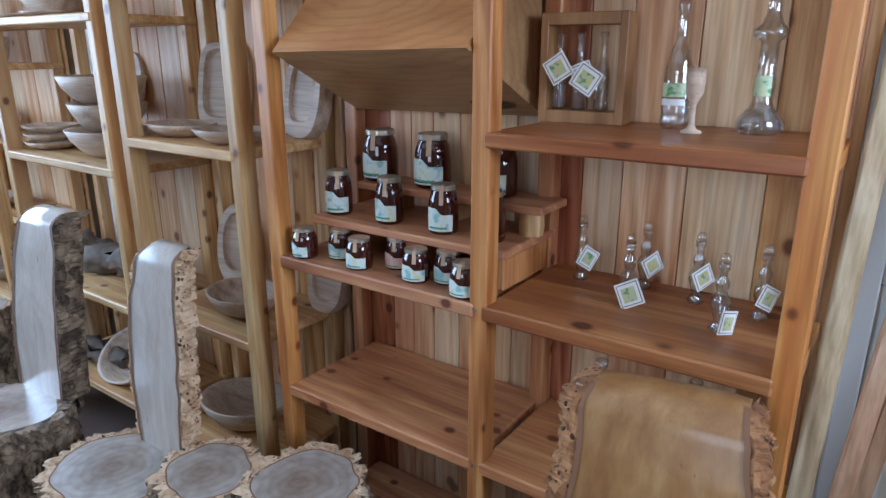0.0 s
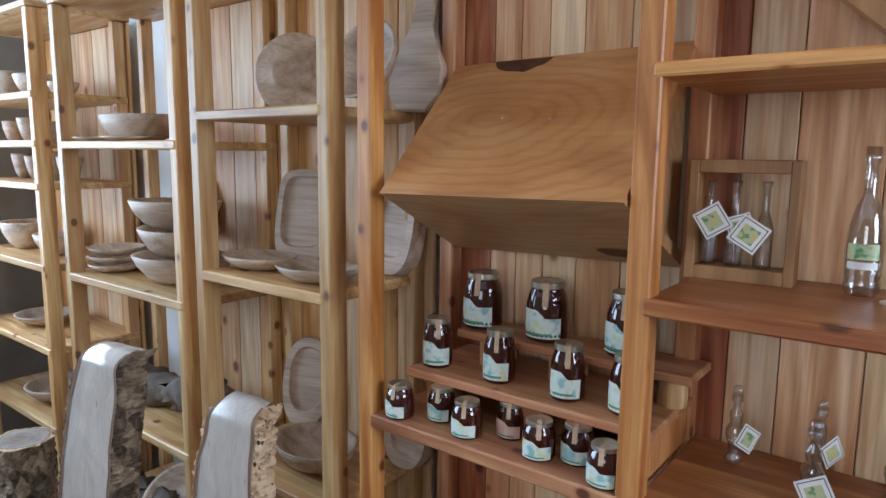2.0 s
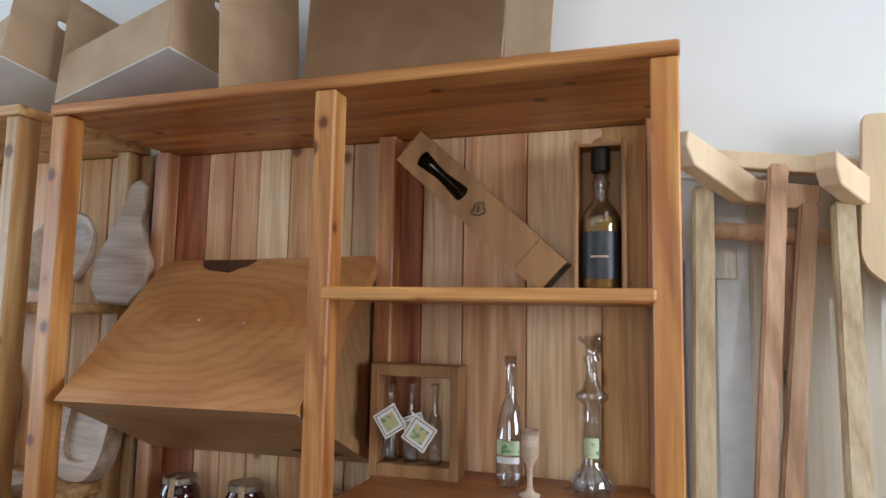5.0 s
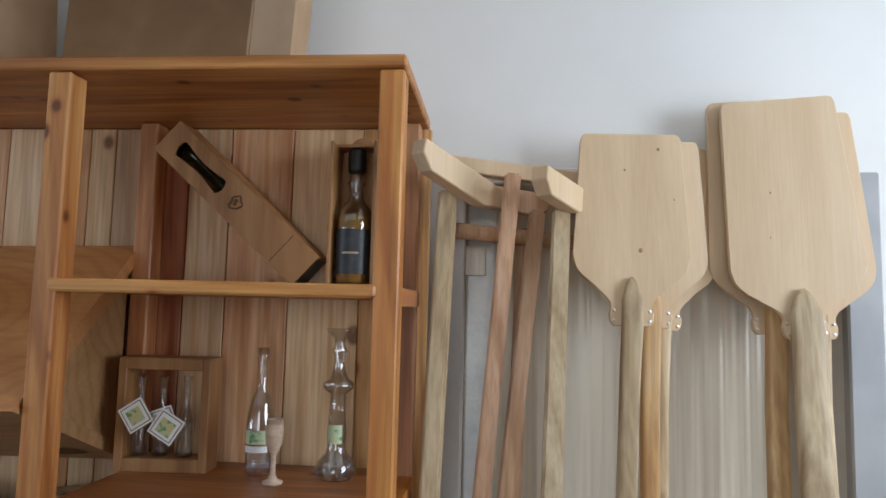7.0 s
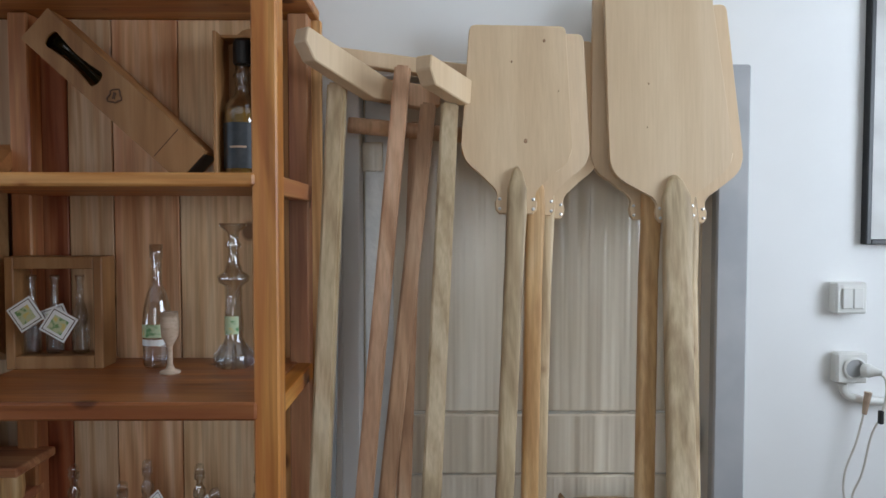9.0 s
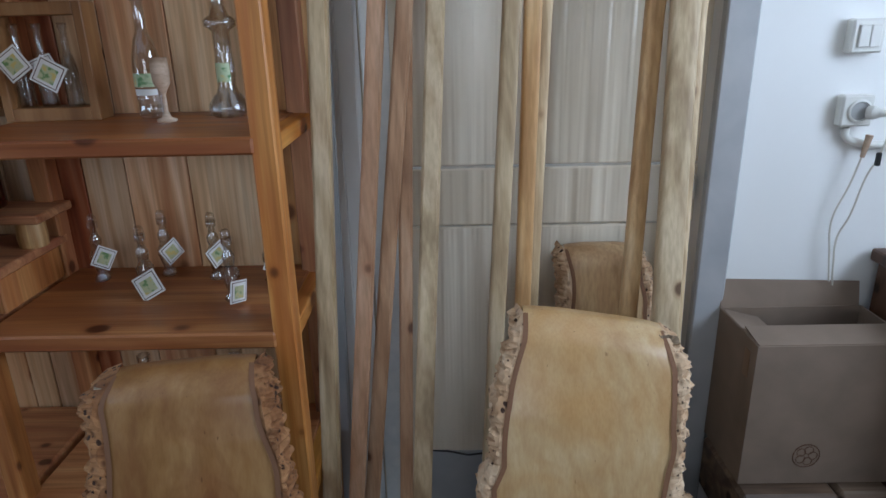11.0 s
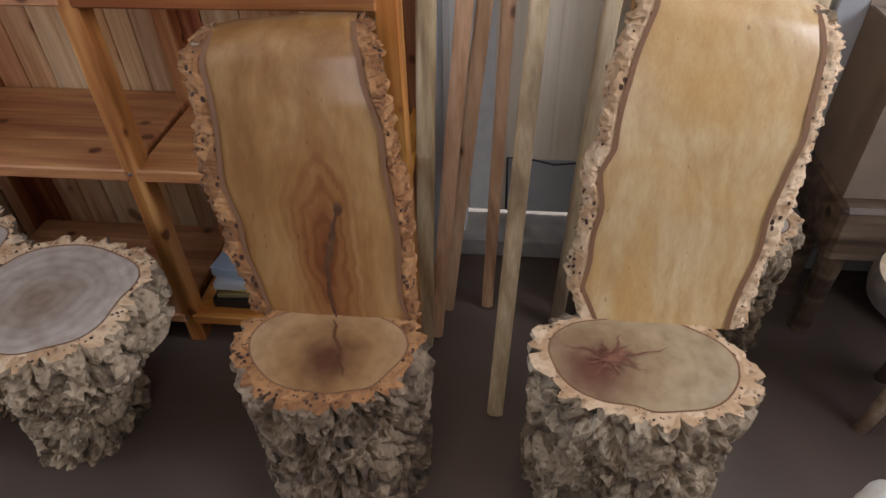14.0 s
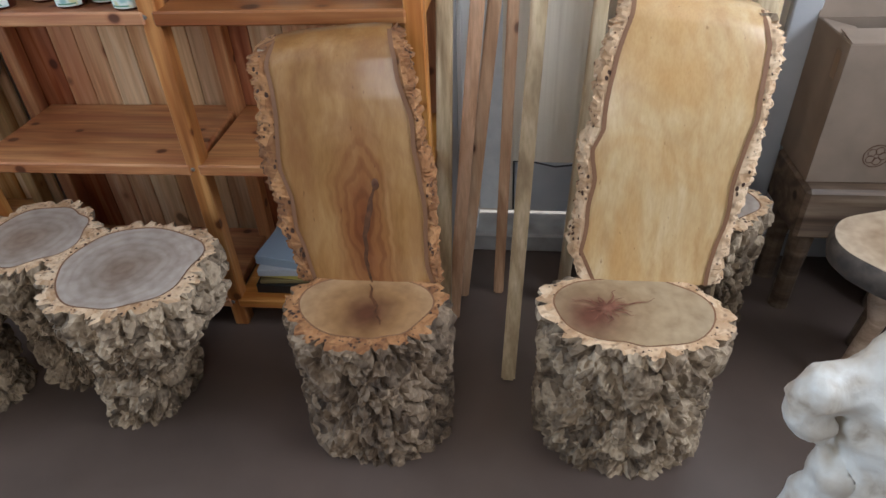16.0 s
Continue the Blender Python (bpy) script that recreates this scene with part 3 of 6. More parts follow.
def stump(parent, rings, seed, top_mat, segs=150, depth=0.022, rim=0.032, wob=0.14, bark=None, edge=None):
    """A cork trunk with its rim and sawn top as parts of parent."""
    z0, z1 = rings[0][0], rings[-1][0]
    rows = max(16, int((z1 - z0) / 0.007))

    def ring_at(z):
        for lo, hi in zip(rings, rings[1:]):
            if z <= hi[0] + 1e-6:
                k = (z - lo[0]) / (hi[0] - lo[0])
                return [lo[i] + (hi[i] - lo[i]) * k for i in range(1, 5)]
        return list(rings[-1][1:])

    bm = bmesh.new()
    grid, last = [], []
    for j in range(rows + 1):
        z = z0 + (z1 - z0) * j / rows
        cx, cy, rx, ry = ring_at(z)
        row = []
        for i in range(segs):
            a = 2 * math.pi * i / segs
            r = outline_radius(a, rx, ry, seed, wob)
            p = (cx + r * math.cos(a), cy + r * math.sin(a), z)
            r += lumps(p, seed, 12.5, depth)
            dz = lumps(p, seed + 4, 25, 0.006) if 0 < j < rows else 0
            co = (cx + r * math.cos(a), cy + r * math.sin(a), z + dz)
            row.append(bm.verts.new(co))
            if j == rows:
                last.append(co)
        grid.append(row)
    for r0, r1 in zip(grid, grid[1:]):
        for i in range(segs):
            bm.faces.new((r0[i], r0[(i + 1) % segs], r1[(i + 1) % segs], r1[i]))
    bm.faces.new(grid[0][::-1])
    part("trunk", bm, bark or cork, parent, "deeply furrowed grey cork bark")
    cx, cy, rx, ry = ring_at(z1)
    bm, bl, tp = bmesh.new(), bmesh.new(), bmesh.new()
    steps = [[] for _ in range(4)]
    line0, line1, face = [], [], []
    for i in range(segs):
        a = 2 * math.pi * i / segs
        r = outline_radius(a, rx, ry, seed, wob)
        ri = r - rim * (1 + 0.22 * noise.noise(Vector((math.cos(a) * 2, math.sin(a) * 2, seed))))
        ro = math.hypot(last[i][0] - cx, last[i][1] - cy)
        for k in range(4):
            rr = ro + (ri - ro) * k / 3
            dz = 0.0045 * noise.noise(Vector((cx + rr * math.cos(a), cy + rr * math.sin(a), seed)) * 55) * (k in (1, 2)) + 0.002 * (k > 0)
            steps[k].append(bm.verts.new((cx + rr * math.cos(a), cy + rr * math.sin(a), z1 + dz)))
        line0.append(bl.verts.new((cx + ri * math.cos(a), cy + ri * math.sin(a), z1 + 0.0025)))
        line1.append(bl.verts.new((cx + (ri - 0.0035) * math.cos(a), cy + (ri - 0.0035) * math.sin(a), z1 + 0.0018)))
        face.append(tp.verts.new((cx + (ri - 0.0035) * math.cos(a), cy + (ri - 0.0035) * math.sin(a), z1 + 0.002)))
    for s0, s1 in zip(steps, steps[1:]):
        for i in range(segs):
            bm.faces.new((s0[i], s0[(i + 1) % segs], s1[(i + 1) % segs], s1[i]))
    for i in range(segs):
        bl.faces.new((line0[i], line0[(i + 1) % segs], line1[(i + 1) % segs], line1[i]))
    tp.faces.new(face)
    part("bark_rim", bm, edge or cork_cut, parent, "pale cut cork rim")
    part("bast_ring", bl, bast, parent)
    part("seat", tp, top_mat, parent, "polished sawn end grain")


def chair_back(parent, heights, face_mat, seed, thick=0.055, edge_mat=None, slant=0.0, bands=(0.026, 0.026)):
    """heights: (z, y of the face, left edge, right edge), edges of the outer bark, from the seat up; top curls back."""
    def at(z):
        for lo, hi in zip(heights, heights[1:]):
            if z <= hi[0] + 1e-6:
                k = (z - lo[0]) / (hi[0] - lo[0])
                return [lo[i] + (hi[i] - lo[i]) * k for i in range(1, 4)]
        return list(heights[-1][1:])

    z0, z1 = heights[0][0], heights[-1][0]
    rows, cols = 70, 14

    def edge(z, side):
        y, xl, xr = at(z)
        x = xl if side < 0 else xr
        w = (bands[0] if side < 0 else bands[1]) * (1 + 0.4 * noise.noise(Vector((z * 9, side * 3, seed))))
        wav = 0.008 * noise.noise(Vector((z * 14, side * 5.5, seed + 2)))
        return y, x + wav * side, x - side * w + wav * side

    face = bmesh.new()
    grid = []
    for j in range(rows + 1):
        k = j / rows
        z = z0 + (z1 - z0) * k
        y, _, xl = edge(z, -1)
        _, _, xr = edge(z, 1)
        row = []
        for i in range(cols + 1):
            u = i / cols
            curl = max(0, (k - 0.93) / 0.07) ** 2 * 0.03
            yy = y + curl - 0.006 * (1 - (2 * u - 1) ** 2) + 0.002 * noise.noise(Vector((u * 3, z * 8, seed)))
            drop = max(0, k - 0.9) / 0.1 * (0.008 * abs(2 * u - 1) ** 3) + max(0, k - 0.6) / 0.4 * slant * (0.5 - u)
            row.append(face.verts.new((xl + (xr - xl) * u, yy, z - drop)))
        grid.append(row)
    # over the top to the back
    for d, up in ((0.02, 0.004), (thick, -0.012)):
        row = []
        for i in range(cols + 1):
            c = grid[rows][i].co
            row.append(face.verts.new((c.x, c.y + d, c.z + up)))
        grid.append(row)
    for r0, r1 in zip(grid, grid[1:]):
        for i in range(cols):
            face.faces.new((r0[i], r0[i + 1], r1[i + 1], r1[i]))
    part("backrest", face, face_mat, parent, "smooth polished pale wood face with warm stains", smooth=True)
    # bark edges
    for side in (-1, 1):
        bm, ln = bmesh.new(), bmesh.new()
        prof, lines = [], []
        for j in range(rows * 2 + 1):
            z = z0 + (z1 - z0) * j / (rows * 2)
            k = j / (rows * 2)
            y, xo, xi = edge(z, side)
            y += max(0, (k - 0.93) / 0.07) ** 2 * 0.03
            drop = max(0, k - 0.9) / 0.1 * 0.008 - max(0, k - 0.6) / 0.4 * slant * 0.5 * side
            row = []
            for u, yy in ((0.0, -0.001), (0.3, -0.004), (0.65, -0.003), (1.0, 0.006), (1.12, 0.022), (1.1, 0.045), (0.85, thick + 0.012), (0.3, thick + 0.02)):
                x = xi + (xo - xi) * u
                p = Vector((x, y + yy, z))
                d = lumps(p, seed + side, 34, 0.011) * (u > 0.1)
                row.append(bm.verts.new((x + side * d * (u > 0.5), p.y - d * 0.22 * (u < 1.05), z - drop - max(0, k - 0.88) / 0.12 * 0.012 * u)))
            prof.append(row)
            lines.append([ln.verts.new((xi - side * 0.008, y - 0.0035, z - drop)), ln.verts.new((xi + side * 0.001, y - 0.0035, z - drop))])
        for r0, r1 in zip(prof, prof[1:]):
            for i in range(len(r0) - 1):
                bm.faces.new((r0[i], r0[i + 1], r1[i + 1], r1[i]))
        bm.faces.new(prof[0])
        bm.faces.new(prof[-1])
        for r0, r1 in zip(lines, lines[1:]):
            ln.faces.new((r0[0], r0[1], r1[1], r1[0]))
        part("bark_edge", bm, edge_mat or cork_cut, parent, "rough cut cork edge with pits")
        part("bast_line", ln, bast, parent)
    # rear bark
    bm = bmesh.new()
    grid = []
    for j in range(rows + 1):
        z = z0 - 0.05 + (z1 - 0.03 - z0 + 0.05) * j / rows
        y, xl, xr = at(max(z, z0))
        row = []
        for i in range(21):
            u = i / 20
            x = xl + (xr - xl) * (0.04 + 0.92 * u)
            p = Vector((x, y + thick + 0.022 + 0.045 * math.sin(math.pi * u) - 0.03, z))
            row.append(bm.verts.new(p + Vector((0, lumps(p, seed + 3, 20, 0.012), 0))))
        grid.append(row)
    for r0, r1 in zip(grid, grid[1:]):
        for i in range(20):
            bm.faces.new((r0[i], r0[i + 1], r1[i + 1], r1[i]))
    part("rear_bark", bm, cork, parent, "furrowed bark behind the backrest")


grain_warm = end_grain("seat_end_grain_warm", (0.04, 0.0), (0.310, 0.172, 0.073), (0.387, 0.232, 0.112), (0.430, 0.284, 0.155), (0.112, 0.043, 0.022))
grain_pale = end_grain("seat_end_grain_pale", (-0.06, 0.0), (0.284, 0.189, 0.107), (0.361, 0.258, 0.150), (0.396, 0.297, 0.181), (0.146, 0.052, 0.034))
grain_gloss = end_grain("varnished_end_grain", (0.02, 0.01), (0.34, 0.27, 0.22), (0.42, 0.34, 0.28), (0.46, 0.38, 0.31), (0.2, 0.13, 0.09), 0.25, 1.0, 0.3)
grain_grey = end_grain("stool_end_grain", (0.02, 0.01), (0.37, 0.31, 0.26), (0.42, 0.36, 0.31), (0.46, 0.40, 0.345), (0.27, 0.20, 0.15), 0.42, 0.2, 0.5)


def backrest_material(name, dark, mid, light, stain, rough, coat, heart=None, arch=0.0):
    """Planed face of a split trunk: soft clouded stains, wandering upright grain, short checks; heart: red wood round the crack."""
    m, nt, b = blank(name, rough)
    v, raw = coords(nt, (4, 4, 2.4), shift=False)
    n = node(nt, "TexNoise", Scale=1.3, Detail=5.0, Distortion=1.6)
    link(nt, v, n.inputs["Vector"])
    # the grain wanders with a slow warp
    wn = node(nt, "TexNoise", Scale=7.0, Detail=3.0)
    link(nt, raw, wn.inputs["Vector"])
    warp = nt.nodes.new("ShaderNodeVectorMath")
    warp.operation = "MULTIPLY_ADD"
    link(nt, wn.outputs["Color"], warp.inputs[0])
    warp.inputs[1].default_value = (0.06, 0.0, 0.05)
    link(nt, raw, warp.inputs[2])
    gm2 = node(nt, "Mapping", Scale=(26, 26, 1.6))
    link(nt, warp.outputs[0], gm2.inputs[0])
    g2 = node(nt, "TexNoise", Scale=1.0, Detail=6.0, Distortion=0.3)
    link(nt, gm2.outputs[0], g2.inputs["Vector"])
    c = ramp(nt, g2.outputs["Fac"], [(0.3, dark), (0.5, mid), (0.7, light)])
    c = mixed(nt, ramp(nt, n.outputs["Fac"], [(0.42, (0, 0, 0)), (0.66, (0.75, 0.75, 0.75))]), c, stain)
    if arch:
        # broad growth bands curving over the face
        am = node(nt, "Mapping", Scale=(1.0, 0.2, 0.42), Location=(0.02, 0, -0.2))
        link(nt, warp.outputs[0], am.inputs[0])
        aw = node(nt, "TexWave", Scale=13.0, Distortion=3.0, Detail=3.0)
        aw.wave_type, aw.rings_direction = "RINGS", "SPHERICAL"
        link(nt, am.outputs[0], aw.inputs["Vector"])
        c = mixed(nt, arch, c, ramp(nt, aw.outputs["Fac"], [(0.0, (0.80, 0.66, 0.52)), (0.6, (1, 1, 1))]), "MULTIPLY")
    if heart:
        hx, z_low, z_high = heart
        hm = node(nt, "Mapping", Scale=(1, 0, 0.24), Location=(-hx, 0, -0.24 * (z_low + z_high) / 2))
        wide = nt.nodes.new("ShaderNodeVectorMath")
        wide.operation = "MULTIPLY_ADD"
        link(nt, wn.outputs["Color"], wide.inputs[0])
        wide.inputs[1].default_value = (0.09, 0.0, 0.12)
        sh = node(nt, "Mapping", Location=(-0.045, 0, -0.06))
        link(nt, raw, sh.inputs[0])
        link(nt, sh.outputs[0], wide.inputs[2])
        link(nt, wide.outputs[0], hm.inputs[0])
        dist = nt.nodes.new("ShaderNodeVectorMath")
        dist.operation = "LENGTH"
        link(nt, hm.outputs[0], dist.inputs[0])
        c = mixed(nt, ramp(nt, dist.outputs["Value"], [(0.008, (0.85, 0.85, 0.85)), (0.03, (0.5, 0.5, 0.5)), (0.075, (0, 0, 0))]), c, (stain[0] * 0.85, stain[1] * 0.62, stain[2] * 0.6))
        hw = node(nt, "TexWave", Scale=20.0, Distortion=7.0, Detail=4.0)
        hw.wave_type, hw.rings_direction = "RINGS", "SPHERICAL"
        link(nt, hm.outputs[0], hw.inputs["Vector"])
        near = ramp(nt, dist.outputs["Value"], [(0.03, (0.6, 0.6, 0.6)), (0.085, (0, 0, 0))])
        c = mixed(nt, near, c, mixed(nt, 1.0, c, ramp(nt, hw.outputs["Fac"], [(0.1, (0.72, 0.56, 0.44)), (0.6, (1.1, 1.05, 1))]), "MULTIPLY"))
    v3, _ = coords(nt, (120, 120, 16))
    ch = node(nt, "TexNoise", Scale=1.0, Detail=2.0)
    link(nt, v3, ch.inputs["Vector"])
    c = mixed(nt, ramp(nt, ch.outputs["Fac"], [(0.72, (0, 0, 0)), (0.76, (0.6, 0.6, 0.6))]), c, (stain[0] * 0.4, stain[1] * 0.3, stain[2] * 0.3))
    v4, _ = coords(nt, (230, 230, 9))
    fine = node(nt, "TexNoise", Scale=1.0, Detail=3.0)
    link(nt, v4, fine.inputs["Vector"])
    c = mixed(nt, 0.35, c, ramp(nt, fine.outputs["Fac"], [(0.35, (0.80, 0.72, 0.64)), (0.6, (1, 1, 1))]), "MULTIPLY")
    link(nt, c, b.inputs["Base Color"])
    b.inputs["Coat Weight"].default_value, b.inputs["Coat Roughness"].default_value = coat, 0.2
    bumped(nt, b, g2.outputs["Fac"], 0.10, 0.004)
    return m


warm_face = backrest_material("warm_backrest_wood", (0.255, 0.120, 0.036), (0.350, 0.185, 0.062), (0.435, 0.258, 0.104), (0.245, 0.104, 0.036), 0.32, 0.4, (0.004, 0.37, 0.66), 0.12)
pale_face = backrest_material("pale_backrest_wood", (0.45, 0.28, 0.12), (0.55, 0.38, 0.185), (0.62, 0.47, 0.265), (0.52, 0.30, 0.105), 0.36, 0.3, None, 0.18)
# varnished wood, its base colour whitened to help the window glare
glossy_glare_face = backrest_material("varnished_wood_with_glare", (0.50, 0.43, 0.36), (0.60, 0.53, 0.46), (0.67, 0.60, 0.53), (0.48, 0.40, 0.33), 0.18, 1.0)

# wood colour paled and greyed to carry the blue daylight from the left
daylit_face = backrest_material("daylit_backrest_wood", (0.432, 0.369, 0.310), (0.522, 0.459, 0.396), (0.594, 0.535, 0.468), (0.414, 0.342, 0.279), 0.4, 0.3)


def trunk_chair(label, cx, cy, seat_z, rx, ry, heights, seed, grain, face_mat, turn=0, base=0.96, bark=None, edge_bark=None, slant=0.0, bands=(0.026, 0.026), thick=0.055):
    c = thing("cork_trunk_chair", label, "chair", "cork trunk chairs", at=(cx, cy, 0), turn=turn)
    stump(c, [(0, 0.0, -0.01, rx * base, ry * base), (seat_z * 0.5, 0, 0, rx * 0.97, ry * 0.98), (seat_z - 0.03, 0, 0, rx * 1.02, ry * 1.02), (seat_z, 0, 0, rx, ry)], seed, grain, bark=bark, edge=edge_bark)
    chair_back(c, heights, face_mat, seed, thick, edge_bark, slant, bands)
    return c


chair_one = trunk_chair("cork oak trunk chair with warm honey-brown polished back", 0.615, 0.99, 0.372, 0.178, 0.135,
                        [(0.366, 0.085, -0.168, 0.156), (0.43, 0.094, -0.180, 0.150), (0.50, 0.105, -0.198, 0.150), (0.57, 0.115, -0.200, 0.149), (0.63, 0.126, -0.218, 0.143), (0.68, 0.135, -0.210, 0.134), (0.78, 0.155, -0.214, 0.118), (0.845, 0.175, -0.216, 0.104), (0.89, 0.195, -0.208, 0.086)],
                        3, grain_warm, warm_face, bark=cork_dark, edge_bark=cork_orange, slant=0.022, bands=(0.040, 0.018), thick=0.03)
# dark heart split running down the backrest onto the seat
def ribbon(pts, w, seed):
    bm = bmesh.new()
    prev = None
    for k, p in enumerate(pts):
        ww = w * (0.55 + 0.6 * abs(noise.noise(Vector((k * 0.9, seed, 2))))) * (0.25 + 0.75 * math.sin(math.pi * min(1, (k + 0.6) / len(pts))))
        cur = [bm.verts.new((p[0] - ww, p[1], p[2])), bm.verts.new((p[0] + ww, p[1], p[2]))]
        if prev:
            bm.faces.new((prev[0], prev[1], cur[1], cur[0]))
        prev = cur
    return bm


split_mat = speckled("dark_heart_split", [(0.3, (0.045, 0.018, 0.009)), (0.7, (0.15, 0.06, 0.025))], 60, 0.5, 0.4, 0.003)
back_pts = [(0.032 - 0.035 * math.sin(k / 17 * 2.2) + 0.006 * noise.noise(Vector((k * 0.5, 3, 1))), 0.0, 0.62 - (0.62 - 0.376) * k / 17) for k in range(18)]
part("heart_split", ribbon([(x, 0.085 + (z - 0.366) * 0.146 - 0.0122, z) for x, _, z in back_pts], 0.0085, 1), split_mat, chair_one, "dark crack along the heart")
part("heart_split", ribbon([(0.0 + 0.045 * k / 9 + 0.004 * math.sin(k * 1.7), 0.068 - 0.13 * k / 9, 0.3755) for k in range(10)], 0.0065, 2), split_mat, chair_one)
part("heart_knot", moved(lathe([(0, 0.0016), (0.006, 0.001), (0.008, 0)], 14, squash=1.7), Matrix.Translation((0.030, 0.1062, 0.612)) @ pose(0, 0, 0, 82, 0, 0)), split_mat, chair_one)
chair_two = trunk_chair("cork oak trunk chair with pale yellow polished back", 1.185, 1.005, 0.375, 0.19, 0.145,
                        [(0.37, 0.095, -0.10, 0.198), (0.44, 0.115, -0.132, 0.204), (0.516, 0.135, -0.125, 0.212), (0.60, 0.15, -0.118, 0.220), (0.66, 0.165, -0.122, 0.228), (0.70, 0.175, -0.104, 0.233), (0.78, 0.20, -0.098, 0.248), (0.86, 0.236, -0.078, 0.254), (0.924, 0.266, -0.058, 0.238)],
                        8, grain_pale, pale_face, slant=-0.04, bands=(0.022, 0.028), thick=0.03)
# reddish star of heart checks on the seat
bm = bmesh.new()
heart = bm.verts.new((-0.055, 0, 0.3797))
for i in range(17):
    a = i * 2.399
    length = 0.03 + 0.08 * abs(noise.noise(Vector((i * 1.7, 4, 2))))
    prev = None
    for k in range(6):
        r = 0.006 + length * k / 5
        aa = a + 0.35 * noise.noise(Vector((k * 0.6, i * 2.1, 7)))
        px, py = -0.055 + 1.25 * r * math.cos(aa), r * math.sin(aa)
        wd = 0.0034 * (1 - k / 5.5)
        cur = [bm.verts.new((px - wd * math.sin(aa), py + wd * math.cos(aa), 0.3795 + 0.00001 * i)), bm.verts.new((px + wd * math.sin(aa), py - wd * math.cos(aa), 0.3795 + 0.00001 * i))]
        bm.faces.new((prev[0], prev[1], cur[1], cur[0]) if prev else (heart, cur[1], cur[0]))
        prev = cur
part("heart_star", bm, speckled("red_heart_checks", [(0.3, (0.10, 0.032, 0.022)), (0.7, (0.24, 0.10, 0.06))], 60, 0.5, 0.2, 0.002), chair_two, "fine reddish star of cracks")
trunk_chair("cork oak trunk chair standing against the grey door", 1.43, 1.46, 0.36, 0.165, 0.13,
                          [(0.36, 0.10, -0.15, 0.13), (0.6, 0.15, -0.15, 0.10), (0.92, 0.215, -0.165, 0.055)], 12, grain_grey, seat_mat)
trunk_chair("slim cork trunk chair with wooden back coloured pale for daylight", -0.68, 0.93, 0.40, 0.20, 0.18,
                         [(0.395, 0.10, -0.070, 0.128), (0.6, 0.115, -0.088, 0.135), (0.8, 0.135, -0.080, 0.130), (0.90, 0.15, -0.062, 0.124), (0.942, 0.16, -0.045, 0.105)], 5, grain_grey, daylit_face, turn=4, bands=(0.012, 0.018), thick=0.028)
trunk_chair("dark cork trunk chair with glossy back in daylight", -1.16, 0.86, 0.43, 0.19, 0.18,
                        [(0.425, 0.11, -0.12, 0.115), (0.65, 0.13, -0.13, 0.115), (0.85, 0.16, -0.11, 0.115), (0.975, 0.185, -0.08, 0.10)], 21, grain_gloss, glossy_glare_face, turn=6, bark=cork_dark, edge_bark=cork_dark, bands=(0.012, 0.014), thick=0.06)


def cork_stool(label, cx, cy, z, r, seed, foot):
    s = thing("cork_trunk_stool", label, "stool", "cork trunk stools", at=(cx, cy, 0))
    fx, fy = foot
    stump(s, [(0, fx, fy, r * 0.64, r * 0.64), (z * 0.45, fx * 0.6, fy * 0.6, r * 0.64, r * 0.66), (z * 0.66, 0, 0, r * 0.84, r * 0.84), (z * 0.78, 0, 0, r * 1.0, r), (z, 0, 0, r, r)], seed, grain_grey, depth=0.024)
    return s


cork_stool("mushroom-shaped cork trunk stool with grey sawn top", 0.09, 1.02, 0.44, 0.185, 31, (-0.09, 0.01))
cork_stool("mushroom-shaped cork trunk stool behind its twin", -0.205, 1.12, 0.44, 0.155, 36, (-0.03, 0.0))
cork_stool("small cork trunk stool beside a tall chair", -0.425, 1.015, 0.44, 0.135, 41, (0.0, 0.0))


# ---------------------------------------------------------------- kneading trough hung in the shelf
def ring_wood(name, centre, dark, mid, light, rough, coat):
    m, nt, b = blank(name, rough)
    v, _ = coords(nt, (1, 1, 1), shift=False)
    sub = nt.nodes.new("ShaderNodeVectorMath")
    sub.operation = "SUBTRACT"
    sub.inputs[1].default_value = centre
    link(nt, v, sub.inputs[0])
    sq = node(nt, "Mapping", Scale=(0.55, 1.0, 1.0))
    link(nt, sub.outputs[0], sq.inputs[0])
    wv = node(nt, "TexWave", Scale=11.0, Distortion=9.0, Detail=5.0)
    wv.inputs["Detail Scale"].default_value = 0.8
    wv.wave_type, wv.rings_direction = "RINGS", "SPHERICAL"
    link(nt, sq.outputs[0], wv.inputs["Vector"])
    n = node(nt, "TexNoise", Scale=6.0, Detail=6.0, Distortion=0.5)
    link(nt, sq.outputs[0], n.inputs["Vector"])
    c = ramp(nt, n.outputs["Fac"], [(0.3, dark), (0.5, mid), (0.7, light)])
    c = mixed(nt, 0.38, c, ramp(nt, wv.outputs["Fac"], [(0.0, (0.66, 0.55, 0.45)), (0.5, (1, 1, 1))]), "MULTIPLY")
    fm = node(nt, "Mapping", Scale=(8, 140, 140))
    link(nt, v, fm.inputs[0])
    f = node(nt, "TexNoise", Scale=1.0, Detail=3.0)
    link(nt, fm.outputs[0], f.inputs["Vector"])
    c = mixed(nt, 0.5, c, ramp(nt, f.outputs["Fac"], [(0.35, (0.8, 0.75, 0.7)), (0.6, (1, 1, 1))]), "MULTIPLY")
    link(nt, c, b.inputs["Base Color"])
    b.inputs["Coat Weight"].default_value, b.inputs["Coat Roughness"].default_value = coat, 0.3
    bumped(nt, b, f.outputs["Fac"], 0.2, 0.002)
    return m


